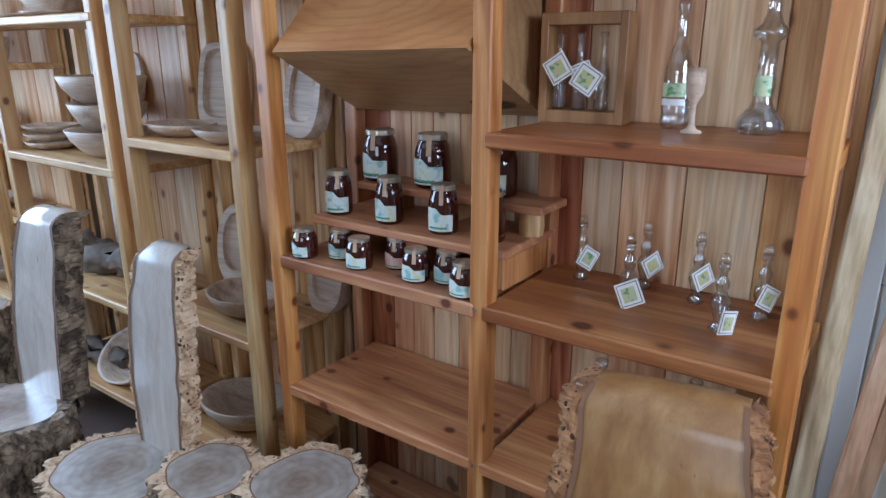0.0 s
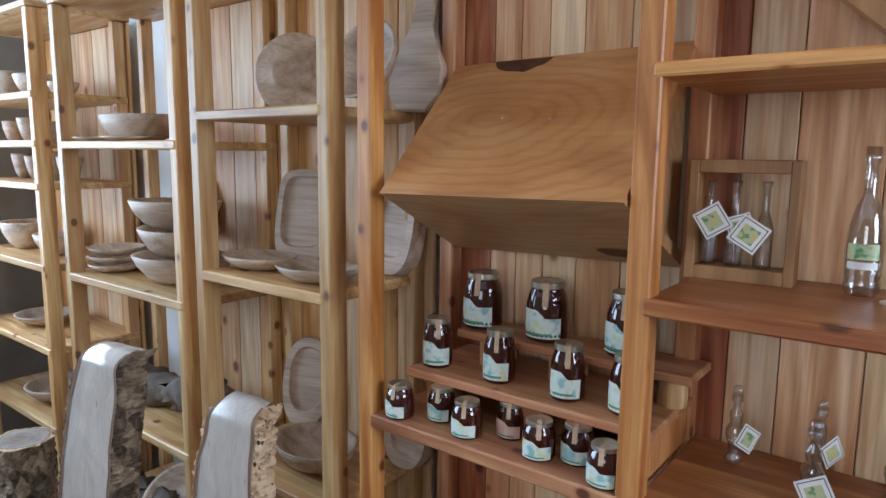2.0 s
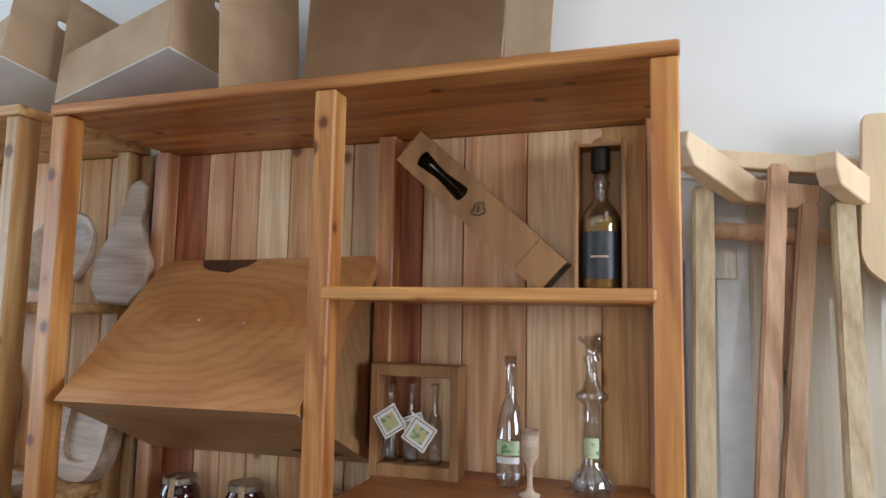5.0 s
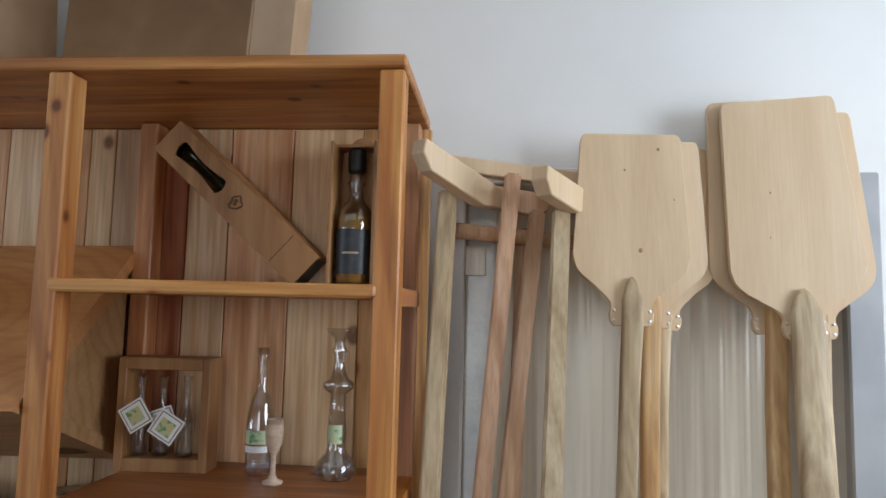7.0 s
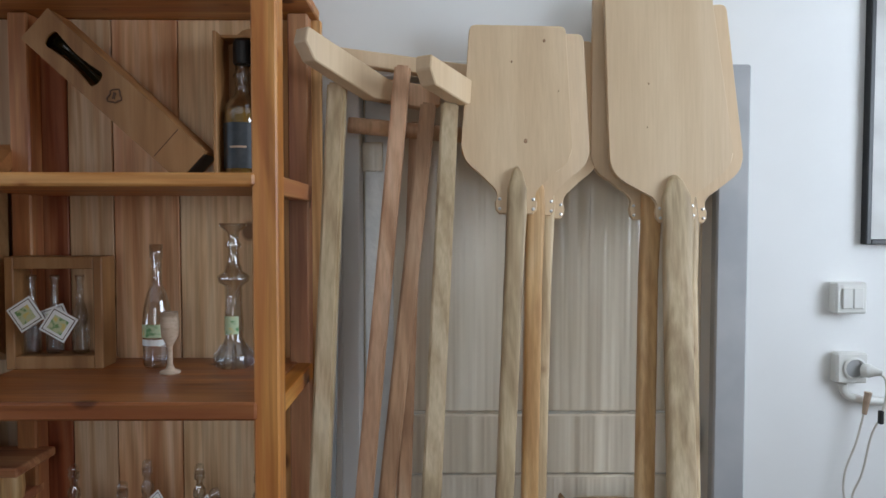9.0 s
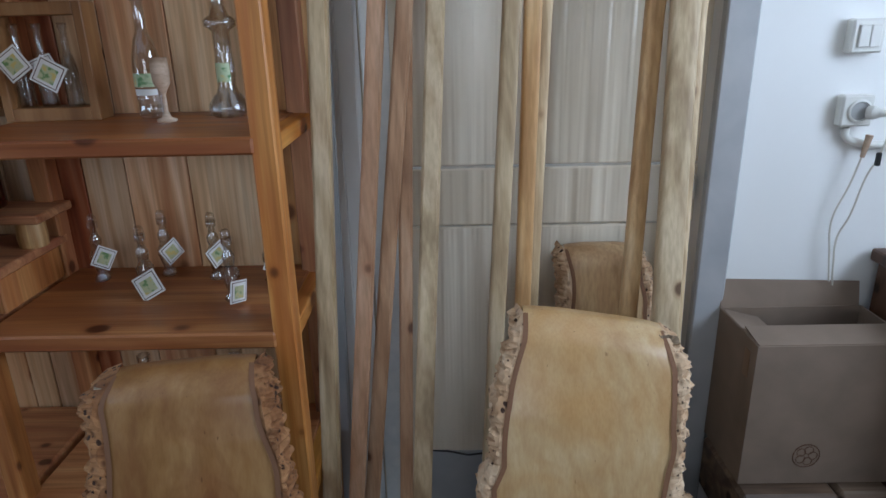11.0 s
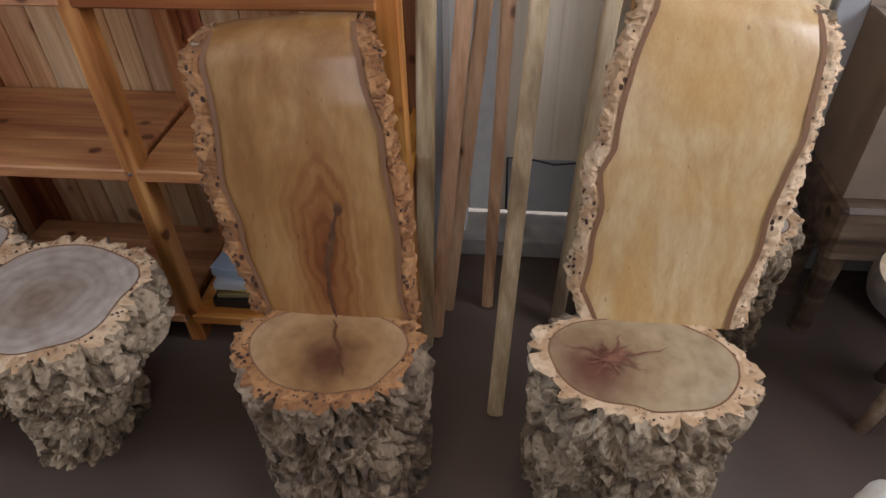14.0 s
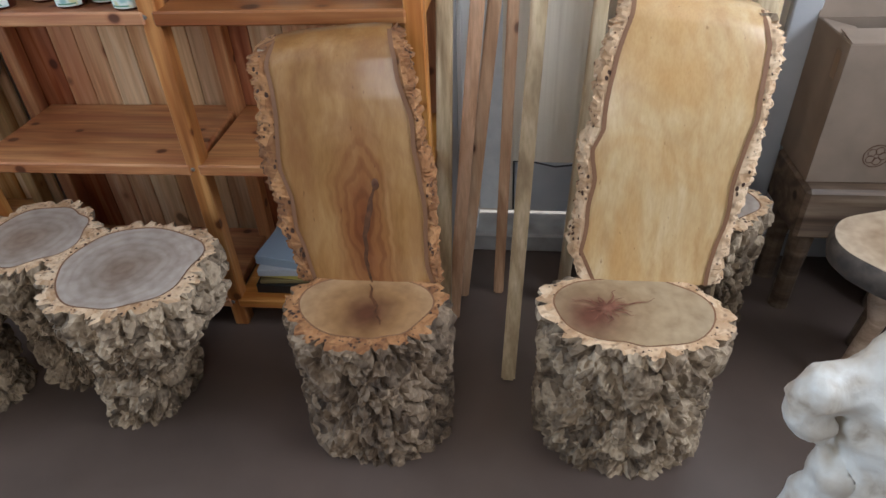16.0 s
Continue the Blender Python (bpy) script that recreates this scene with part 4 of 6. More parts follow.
trough_face = ring_wood("trough_ring_wood", (0.2, 0.15, 1.56), (0.42, 0.17, 0.05), (0.53, 0.245, 0.085), (0.61, 0.325, 0.13), 0.36, 0.25)
trough_low = ring_wood("trough_lower_wood", (0.32, -0.3, 1.30), (0.36, 0.19, 0.075), (0.46, 0.265, 0.115), (0.53, 0.33, 0.155), 0.42, 0.15)
knot_mat = speckled("dark_knot", [(0.3, (0.045, 0.018, 0.01)), (0.7, (0.12, 0.05, 0.025))], 40, 0.5, 0.3)


tr = thing("kneading_trough", "big angular wooden kneading trough wedged on its side in the shelf", "trough", at=(-0.46, 1.3, 0))
e = Vector((-0.46, 1.3, 0))
FL, FRr, UL, UR, LL, LR = (Vector(p) - e for p in ((-0.408, 1.283, 1.402), (0.12, 1.287, 1.41), (-0.463, 1.625, 1.70), (0.118, 1.625, 1.709), (-0.463, 1.625, 1.25), (0.115, 1.625, 1.26)))
def mitred(o0, o1, o2, o3, i0, i1, i2, i3):
    """A board between an outer and an inner set of corners."""
    bm = bmesh.new()
    o, i = [bm.verts.new(p) for p in (o0, o1, o2, o3)], [bm.verts.new(p) for p in (i0, i1, i2, i3)]
    bm.faces.new(o)
    bm.faces.new(i[::-1])
    for k in range(4):
        bm.faces.new((o[k], i[k], i[(k + 1) % 4], o[(k + 1) % 4]))
    return bm


inn = Vector((0, 0.052, 0.004))
up_in, lo_in = Vector((0, 0.006, -0.03)), Vector((0, 0.004, 0.026))
part("upper_side", mitred(FL, FRr, UR, UL, FL + inn, FRr + inn, UR + up_in, UL + up_in), trough_face, tr, "orange-brown side with bold growth rings")
part("lower_side", mitred(LL, LR, FRr, FL, LL + lo_in, LR + lo_in, FRr + inn, FL + inn), trough_low, tr, "darker underside board")
for x0, x1 in ((FL, UL), (FRr, UR)):
    k = 0.012 if x0 is FL else -0.03
    bm = bmesh.new()
    tri = [(x0.x + k, x0.y + 0.03, x0.z), (x1.x + k, x1.y - 0.01, UL.z - 0.03), (x1.x + k, x1.y - 0.01, LL.z + 0.03)]
    a = [bm.verts.new(p) for p in tri]
    b2 = [bm.verts.new((p[0] + 0.016, p[1], p[2])) for p in tri]
    bm.faces.new(a)
    bm.faces.new(b2[::-1])
    for i in range(3):
        bm.faces.new((a[i], b2[i], b2[(i + 1) % 3], a[(i + 1) % 3]))
    part("end_board", bm, trough_low, tr)
nrm = (FRr - FL).cross(UL - FL).normalized()
for c, w, h, up, nn in ((UL + (UR - UL) * 0.33, 0.075, 0.05, (UL - FL).normalized(), nrm), (LR + (FRr - LR) * 0.2 + (LL - LR) * 0.17, 0.06, 0.03, (FRr - LR).normalized(), (LR - LL).cross(FRr - LL).normalized())):
    bm = bmesh.new()
    vs = []
    for i in range(28):
        a = math.pi * 2 * i / 28
        r = 1 + 0.18 * noise.noise(Vector((math.cos(a) * 2, math.sin(a) * 2, w * 90)))
        s = math.sin(a) * h * r
        vs.append(bm.verts.new(c + Vector((math.cos(a) * w * r, 0, 0)) + up * (min(s, -0.003) if up.z > 0 and nn is nrm else s) + nn * 0.0015))
    bm.faces.new(vs)
    part("knot", bm, knot_mat, tr, "large dark knot")
for dx, dz in ((0.30, 0.52), (0.46, 0.50)):
    p = FL + (UL - FL) * dz + (FRr - FL) * dx * 1.35
    part("screw", moved(lathe([(0, 0.002), (0.0035, 0.0015), (0.0045, 0)], 10), Matrix.Translation(p + nrm * 0.001) @ nrm.to_track_quat("Z", "Y").to_matrix().to_4x4()), steel, tr)

# ---------------------------------------------------------------- stepped risers with honey jars
low_riser = thing("riser_shelf", "low pine riser step carrying medium honey jars", "riser", "jar risers", at=(-0.42, 1.385, 0.905))
part("board", box(0, 0.575, 0, 0.25, 0.073, 0.093, 0.003), pine["x"], low_riser)
for x in (0.05, 0.30, 0.515):
    part("block", box(x, x + 0.055, 0.012, 0.22, 0, 0.073, 0.003), pine["z"], low_riser)
up_riser = thing("riser_shelf", "upper pine riser step carrying large honey jars", "riser", "jar risers", at=(-0.36, 1.497, 0.998))
part("board", box(0, 0.545, 0, 0.13, 0.059, 0.078, 0.003), pine["x"], up_riser)
for x in (0.06, 0.24):
    part("block", box(x, x + 0.05, 0.01, 0.11, 0, 0.059, 0.003), pale["z"], up_riser)
part("round_block", moved(lathe([(0, 0), (0.028, 0), (0.030, 0.02), (0.028, 0.059), (0, 0.059)], 24), Matrix.Translation((0.495, 0.05, 0))), pale["z"], up_riser, "turned pale wooden block")

honey = blank("dark_honey_glass", 0.06, 0, (0.045, 0.008, 0.004))[0]
honey.node_tree.nodes["Principled BSDF"].inputs["Coat Weight"].default_value = 0.6
honey.node_tree.nodes["Principled BSDF"].inputs["Coat Roughness"].default_value = 0.03
gold = speckled("tarnished_lid", [(0.3, (0.42, 0.38, 0.30)), (0.7, (0.62, 0.57, 0.46))], 60, 0.3, 0.05, metal=0.9)
strip_mat = speckled("seal_paper", [(0.3, (0.46, 0.30, 0.18)), (0.7, (0.58, 0.42, 0.28))], 60, 0.6, 0.05)
glass = blank("clear_glass", 0.02, 0, (0.97, 0.98, 0.98))[0]
gt = glass.node_tree
clear, shine, fres, gm = (gt.nodes.new("ShaderNode" + k) for k in ("BsdfTransparent", "BsdfGlossy", "LayerWeight", "MixShader"))
clear.inputs[0].default_value = (0.965, 0.972, 0.97, 1)
shine.inputs["Roughness"].default_value = 0.03
fres.inputs["Blend"].default_value = 0.5
pw = node(gt, "Math")
pw.operation = "POWER"
pw.inputs[1].default_value = 2.2
link(gt, fres.outputs["Facing"], pw.inputs[0])
scaled = node(gt, "MapRange")
scaled.inputs["To Min"].default_value, scaled.inputs["To Max"].default_value = 0.11, 0.95
link(gt, pw.outputs[0], scaled.inputs["Value"])
link(gt, scaled.outputs[0], gm.inputs[0])
link(gt, clear.outputs[0], gm.inputs[1])
link(gt, shine.outputs[0], gm.inputs[2])
link(gt, gm.outputs[0], gt.nodes["Material Output"].inputs["Surface"])


def label_material(name, ground, tints, scale=70):
    m, nt, b = blank(name, 0.55)
    v, _ = coords(nt, (scale, scale, scale))
    n = node(nt, "TexNoise", Scale=0.6, Detail=2.0)
    link(nt, v, n.inputs["Vector"])
    c = ramp(nt, n.outputs["Fac"], [(0.34, tints[0]), (0.45, ground), (0.56, ground), (0.68, tints[1])])
    link(nt, c, b.inputs["Base Color"])
    return m


honey_label = label_material("honey_label_paper", (0.66, 0.72, 0.66), ((0.30, 0.50, 0.48), (0.62, 0.62, 0.34)))
pink_label = label_material("pink_label_paper", (0.68, 0.42, 0.36), ((0.55, 0.2, 0.16), (0.7, 0.6, 0.5)))
picture_ink = label_material("tag_picture_print", (0.50, 0.52, 0.30), ((0.16, 0.28, 0.10), (0.62, 0.50, 0.16)), 160)
green_label = label_material("green_bottle_label", (0.55, 0.66, 0.42), ((0.16, 0.36, 0.14), (0.70, 0.66, 0.30)), 120)
sign_green = blank("printed_green_bar", 0.6, 0, (0.10, 0.26, 0.16))[0]


def wrap(radius, z0, z1, a0, a1, parent, name, material, notch=0.0, label=""):
    """A paper label round a jar, its upper edge stepped by notch."""
    bm = bmesh.new()
    prev = None
    for i in range(19):
        k = i / 18
        a = radians(a0 + (a1 - a0) * k)
        top = z1 - notch * (1 if k > 0.62 else 0 if k < 0.42 else (k - 0.42) / 0.2)
        r0 = radius(z0) if callable(radius) else radius
        r1 = radius(top) if callable(radius) else radius
        mid = (z0 + top) / 2
        rm = radius(mid) if callable(radius) else radius
        cur = [bm.verts.new((r * math.cos(a), r * math.sin(a), z)) for r, z in ((r0, z0), (rm, mid), (r1, top))]
        if prev:
            bm.faces.new((prev[0], cur[0], cur[1], prev[1]))
            bm.faces.new((prev[1], cur[1], cur[2], prev[2]))
        prev = cur
    return part(name, bm, material, parent, label, smooth=True)


def honey_jar(size, r, h, label, material=honey_label):
    j = thing("honey_jar", label, "jar", size + " honey jars")
    prof = [(0, 0), (r * 0.82, 0), (r * 0.95, h * 0.03), (r, h * 0.12), (r * 1.0, h * 0.45), (r * 0.97, h * 0.65), (r * 0.86, h * 0.80), (r * 0.74, h * 0.87), (r * 0.74, h * 0.895), (0, h * 0.895)]
    part("glass_body", lathe(prof, 30), honey, j, "glass filled with dark red honey", smooth=True)
    part("lid", lathe([(r * 0.745, h * 0.885), (r * 0.80, h * 0.89), (r * 0.81, h * 0.905), (r * 0.80, h * 0.985), (r * 0.76, h), (r * 0.70, h * 0.992), (0, h * 0.992)], 30), gold, j, "dull gold metal lid")

    def rad(z):
        for (r0, z0), (r1, z1) in zip(prof[2:], prof[3:]):
            if z0 <= z <= z1:
                return r0 + (r1 - r0) * (z - z0) / max(z1 - z0, 1e-6) + 0.0006
        return r + 0.0006

    lab = wrap(rad, h * 0.08, h * 0.55, -160, -45, j, "label", material, h * 0.13, "pale printed paper label")
    wrap(lambda z: rad(z) + 0.0004, h * 0.13, h * 0.17, -140, -70, lab, "printed_line", sign_green)
    bm = bmesh.new()
    w = r * 0.14
    pts = [(-rad(h * 0.62), h * 0.62), (-rad(h * 0.8), h * 0.8), (-r * 0.83, h * 0.9), (-r * 0.825, h * 0.99), (-r * 0.75, h * 1.006), (-r * 0.1, h * 1.004)]
    prev = None
    for y, z in pts:
        cur = [bm.verts.new((sx * w, y - 0.0006, z)) for sx in (-1, 1)]
        if prev:
            bm.faces.new((prev[0], prev[1], cur[1], cur[0]))
        prev = cur
    part("seal_strip", bm, strip_mat, j, "brown paper seal over the lid")
    return j


big = honey_jar("large", 0.0475, 0.134, "large glass honey jar with pale label on the upper riser")
big.matrix_world = pose(-0.325, 1.557, 1.076, 0, 0, 14)
copy_thing(big, pose(-0.155, 1.56, 1.076, 0, 0, 22))
copy_thing(big, pose(0.035, 1.56, 1.076, 0, 0, 8))
mid_jar = honey_jar("medium", 0.0355, 0.115, "slim medium honey jar with tall pale label on the lower riser")
mid_jar.matrix_world = pose(-0.375, 1.445, 0.998, 0, 0, 40)
for x, y, a in ((-0.207, 1.448, 20), (-0.044, 1.448, 26), (0.082, 1.45, 5)):
    copy_thing(mid_jar, pose(x, y, 0.998, 0, 0, a))
small = honey_jar("small", 0.0325, 0.076, "small squat honey jar with pale label on the shelf board")
small.matrix_world = pose(-0.392, 1.333, 0.905, 0, 0, 10)
for x, y, a in ((-0.309, 1.378, 18), (-0.218, 1.345, 22), (-0.052, 1.352, 28), (0.016, 1.382, 12), (0.093, 1.332, 8)):
    copy_thing(small, pose(x, y, 0.905, 0, 0, a))
pink = honey_jar("small", 0.0315, 0.076, "small honey jar with a pinkish six-sided label", pink_label)
pink.matrix_world = pose(-0.143, 1.40, 0.905, 0, 0, 18)


# ---------------------------------------------------------------- glassware
def paper_tag(parent, at, size, spin, lean, turn):
    """Square card with a white border and a small printed picture, hung by a corner."""
    m = Matrix.Translation(at) @ pose(0, 0, 0, lean, 0, turn) @ pose(0, 0, 0, 0, spin, 0)
    t = part("paper_tag", moved(box(-size / 2, size / 2, -0.0006, 0.0006, -size / 2, size / 2), m), paper, parent, "white card tag with a printed picture")
    part("tag_border", moved(box(-size * 0.43, size * 0.43, -0.0011, -0.0005, -size * 0.43, size * 0.43), m), ink, t)
    part("tag_field", moved(box(-size * 0.40, size * 0.40, -0.0016, -0.001, -size * 0.40, size * 0.40), m), paper, t)
    part("tag_picture", moved(box(-size * 0.28, size * 0.28, -0.0021, -0.0015, -size * 0.30, size * 0.26), m), picture_ink, t)
    return t


def glass_shell(outer, wall=0.0022):
    """Closed outline of a hollow vessel: up outside, down inside."""
    inner = [(max(r - wall, 0.0006), z) for r, z in outer[1:]]
    inner[0] = (inner[0][0], outer[0][1] + wall * 1.6)
    return outer + [(r, z) for r, z in inner[::-1]] + [(0, outer[0][1] + wall * 1.6)]


db = thing("display_box", "small open-fronted wooden box holding three glass vials", "display box", at=(0.145, 1.535, 1.258), turn=3)
part("side", box(0, 0.017, 0, 0.06, 0, 0.222, 0.0015), box_mat, db)
part("side", box(0.168, 0.185, 0, 0.06, 0, 0.222, 0.0015), box_mat, db)
part("base", box(0.017, 0.168, 0, 0.06, 0, 0.026, 0.0015), box_mat, db)
part("top", box(0.017, 0.168, 0, 0.06, 0.198, 0.222, 0.0015), box_mat, db)
for k, (x, tag) in enumerate(((0.178, None), (0.222, None), (0.272, None))):
    v = thing("glass_vial", "slender clear glass vial inside the wooden box", "vial", "vials in the box", at=(x, 1.568 + 0.002 * k, 1.284))
    part("glass", lathe(glass_shell([(0, 0), (0.0145, 0), (0.016, 0.004), (0.016, 0.07), (0.013, 0.085), (0.0065, 0.105), (0.0065, 0.145), (0.009, 0.15), (0.009, 0.158)], 0.0015), 20), glass, v, smooth=True)
    if k == 0:
        paper_tag(v, (0.018, -0.05, 0.086), 0.052, -33, 0, 2)
    if k == 1:
        paper_tag(v, (0.015, -0.022, 0.075), 0.045, 70, 4, 8)
    if k == 2:
        paper_tag(v, (-0.014, -0.052, 0.066), 0.053, 32, 0, 6)

bo = thing("glass_bottle", "clear tall-necked glass bottle with green and white label", "bottle", at=(0.428, 1.566, 1.258))
part("glass", lathe(glass_shell([(0, 0.004), (0.022, 0), (0.027, 0.006), (0.0275, 0.02), (0.0262, 0.028), (0.0275, 0.036), (0.0285, 0.08), (0.026, 0.115), (0.018, 0.15), (0.0105, 0.165), (0.0098, 0.215), (0.0125, 0.222), (0.0125, 0.246)], 0.002), 28), glass, bo, smooth=True)
wrap(0.0288, 0.062, 0.088, -140, -40, bo, "label", green_label, 0, "small green picture label")
wrap(0.0284, 0.046, 0.058, -140, -40, bo, "lower_label", paper)
go = thing("wooden_goblet", "little turned goblet of pale unvarnished wood", "goblet", at=(0.478, 1.505, 1.258))
part("goblet", lathe([(0, 0), (0.0185, 0), (0.019, 0.004), (0.009, 0.008), (0.005, 0.018), (0.0045, 0.05), (0.008, 0.058), (0.0155, 0.072), (0.017, 0.095), (0.0155, 0.118), (0.0135, 0.116), (0.013, 0.075), (0, 0.066)], 24), bowl_mat, go, smooth=True)
de = thing("glass_decanter", "ornate clear glass decanter with ribbed foot and flared lip", "decanter", at=(0.583, 1.562, 1.258))
part("glass", lathe(glass_shell([(0, 0.004), (0.030, 0), (0.036, 0.008), (0.037, 0.02), (0.030, 0.034), (0.022, 0.046), (0.0175, 0.06), (0.019, 0.085), (0.0165, 0.12), (0.0165, 0.162), (0.030, 0.172), (0.031, 0.182), (0.018, 0.192), (0.012, 0.21), (0.010, 0.235), (0.016, 0.245), (0.010, 0.255), (0.012, 0.27), (0.026, 0.282), (0.027, 0.288)], 0.0022), 28), glass, de, smooth=True)
wrap(0.0195, 0.068, 0.104, -135, -45, de, "label", green_label, 0, "small green picture label")
for k in range(10):
    a = k * math.pi / 5
    part("rib", rod([(0.036 * math.cos(a), 0.036 * math.sin(a), 0.004), (0.0365 * math.cos(a), 0.0365 * math.sin(a), 0.02), (0.024 * math.cos(a), 0.024 * math.sin(a), 0.044)], [0.004, 0.006, 0.002], 8), glass, de)

FLASK = [(0, 0.003), (0.015, 0), (0.0175, 0.003), (0.014, 0.010), (0.0085, 0.020), (0.013, 0.034), (0.0175, 0.05), (0.0175, 0.062), (0.010, 0.076), (0.0125, 0.088), (0.0125, 0.096), (0.007, 0.106), (0.0068, 0.118), (0.0105, 0.121), (0.0105, 0.133)]
for x, y, z, tag in ((0.250, 1.575, 0.905, (0.028, -0.03, 0.062, 34)), (0.388, 1.60, 0.905, (0.022, -0.02, 0.062, 62)), (0.505, 1.575, 0.905, (0.018, -0.03, 0.066, 64)),
                     (0.392, 1.485, 0.905, (0.012, -0.022, 0.030, -30)), (0.578, 1.452, 0.905, (0.022, -0.03, 0.030, 12)), (0.632, 1.555, 0.905, (0.014, -0.03, 0.055, 28))):
    f = thing("glass_flask", "small waisted clear glass flask with a card tag", "flask", "tagged flasks on the shelf", at=(x, y, z))
    part("glass", lathe(glass_shell(FLASK, 0.0016), 22), glass, f, smooth=True)
    part("stopper", lathe([(0, 0.130), (0.006, 0.131), (0.0095, 0.137), (0.009, 0.145), (0.005, 0.150), (0, 0.151)], 14), glass, f, "small glass ball stopper", smooth=True)
    big_tag = tag[3] == -30
    paper_tag(f, tag[:3], 0.052 if big_tag else 0.045, tag[3], -14 if big_tag else 0, -3 if big_tag else (66 if tag[3] == 12 else 56))
for x, y in ((0.345, 1.50), (0.54, 1.52)):
    b2 = thing("glass_bottle", "plain clear glass bottle on a lower shelf", "bottle", "plain bottles", at=(x, y, 0.535))
    part("glass", lathe(glass_shell([(0, 0.003), (0.026, 0), (0.029, 0.006), (0.029, 0.12), (0.02, 0.15), (0.011, 0.165), (0.011, 0.205), (0.014, 0.208), (0.014, 0.222)], 0.002), 24), glass, b2, smooth=True)


# ---------------------------------------------------------------- boxed bottles on the top shelf
def holed_panel(w, h, hole, y0, y1):
    """A w x h panel from the origin with an opening whose outline is given."""
    cx = sum(p[0] for p in hole) / len(hole)
    cz = sum(p[1] for p in hole) / len(hole)
    outer = []
    for x, z in hole:
        dx, dz = x - cx, z - cz
        k = min((w - cx if dx > 0 else cx) / max(abs(dx), 1e-6), (h - cz if dz > 0 else cz) / max(abs(dz), 1e-6))
        outer.append((cx + dx * k, cz + dz * k))
    for cn in ((0, 0), (w, 0), (w, h), (0, h)):
        i = min(range(len(outer)), key=lambda q: (outer[q][0] - cn[0]) ** 2 + (outer[q][1] - cn[1]) ** 2)
        outer[i] = cn
    bm = bmesh.new()
    rings = [[bm.verts.new((x, y, z)) for x, z in loop] for loop, y in ((outer, y0), (hole, y0), (hole, y1), (outer, y1))]
    n = len(hole)
    for r0, r1 in zip(rings, rings[1:] + rings[:1]):
        for i in range(n):
            bm.faces.new((r0[i], r0[(i + 1) % n], r1[(i + 1) % n], r1[i]))
    return bm


dark_glass = blank("dark_bottle_glass", 0.05, 0, (0.02, 0.016, 0.006))[0]
amber = blank("pale_whisky", 0.03, 0, (0.50, 0.29, 0.06))[0]
amber.node_tree.nodes["Principled BSDF"].inputs["Transmission Weight"].default_value = 0.3
dark_label = speckled("dark_printed_label", [(0.3, (0.02, 0.025, 0.03)), (0.7, (0.045, 0.05, 0.055))], 50, 0.45, 0.02)
ang = math.degrees(math.atan2(1.941 - 1.665, 0.507 - 0.205))
wb = thing("wooden_bottle_box", "slender wooden bottle box leaning at a slant with a shaped window", "bottle box", at=(0.487, 1.535, 1.628))
tilt = pose(0, 0, 0, 0, -(90 - ang), 0)
W, LEN = 0.078, 0.405
hole = [(W / 2 + (0.019 - 0.008 * (1 - abs(math.cos(a)) ** 1.5)) * math.copysign(min(1, abs(math.sin(a)) * 2.2), math.sin(a)), 0.305 + 0.066 * math.cos(a)) for a in (2 * math.pi * (i + 0.5) / 40 for i in range(40))]
part("front_panel", moved(holed_panel(W, LEN, hole, 0, 0.006), tilt), box_mat, wb)
part("back_panel", moved(box(0, W, 0.076, 0.082, 0, LEN), tilt), box_mat, wb)
part("side_panel", moved(box(0, 0.006, 0.006, 0.076, 0, LEN), tilt), box_mat, wb)
part("side_panel", moved(box(W - 0.006, W, 0.006, 0.076, 0, LEN), tilt), box_mat, wb)
part("end_panel", moved(box(0.006, W - 0.006, 0.006, 0.076, 0, 0.006), tilt), dark_metal, wb)
part("end_panel", moved(box(0.006, W - 0.006, 0.006, 0.076, LEN - 0.006, LEN), tilt), box_mat, wb)
mark = part("burnt_mark", moved(rod([(W / 2 + 0.014 * math.cos(a) * (1 + 0.25 * math.sin(3 * a)), -0.0008, 0.198 + 0.012 * math.sin(a) * (1 + 0.2 * math.cos(5 * a))) for a in (i * 0.35 for i in range(19))], 0.0016, 6), tilt), ink, wb, "small branded emblem burnt into the wood")
part("burnt_dot", moved(rod([(W / 2 - 0.006, -0.0008, 0.197), (W / 2 + 0.006, -0.0008, 0.203)], 0.0028, 6), tilt), ink, mark)
part("lid_joint", moved(box(0.004, W - 0.004, -0.0006, 0.0002, 0.066, 0.0675), tilt), ink, wb)
nb = thing("wine_bottle", "dark glass bottle whose neck shows through the box window", "bottle", at=(0.487, 1.535, 1.628))
part("glass", moved(lathe([(0, 0.02), (0.03, 0.02), (0.031, 0.03), (0.031, 0.20), (0.024, 0.235), (0.0145, 0.262), (0.0125, 0.30), (0.0125, 0.345), (0.0155, 0.35), (0.0155, 0.372), (0, 0.374)], 24), tilt @ Matrix.Translation((W / 2, 0.041, 0))), dark_glass, nb, smooth=True)
ub = thing("wooden_bottle_box", "upright open wooden bottle box with a scalloped back", "bottle box", at=(0.552, 1.545, 1.626))
part("side_panel", box(0, 0.007, 0, 0.085, 0, 0.295, 0.001), box_mat, ub)
part("side_panel", box(0.088, 0.095, 0, 0.085, 0, 0.295, 0.001), box_mat, ub)
part("base", box(0.007, 0.088, 0, 0.085, 0, 0.006), box_mat, ub)
part("back_panel", prism([(0.007, 0.006), (0.088, 0.006), (0.088, 0.296), (0.078, 0.30), (0.066, 0.315), (0.05, 0.322), (0.034, 0.317), (0.02, 0.302), (0.007, 0.296)], 0.079, 0.085), box_mat, ub)
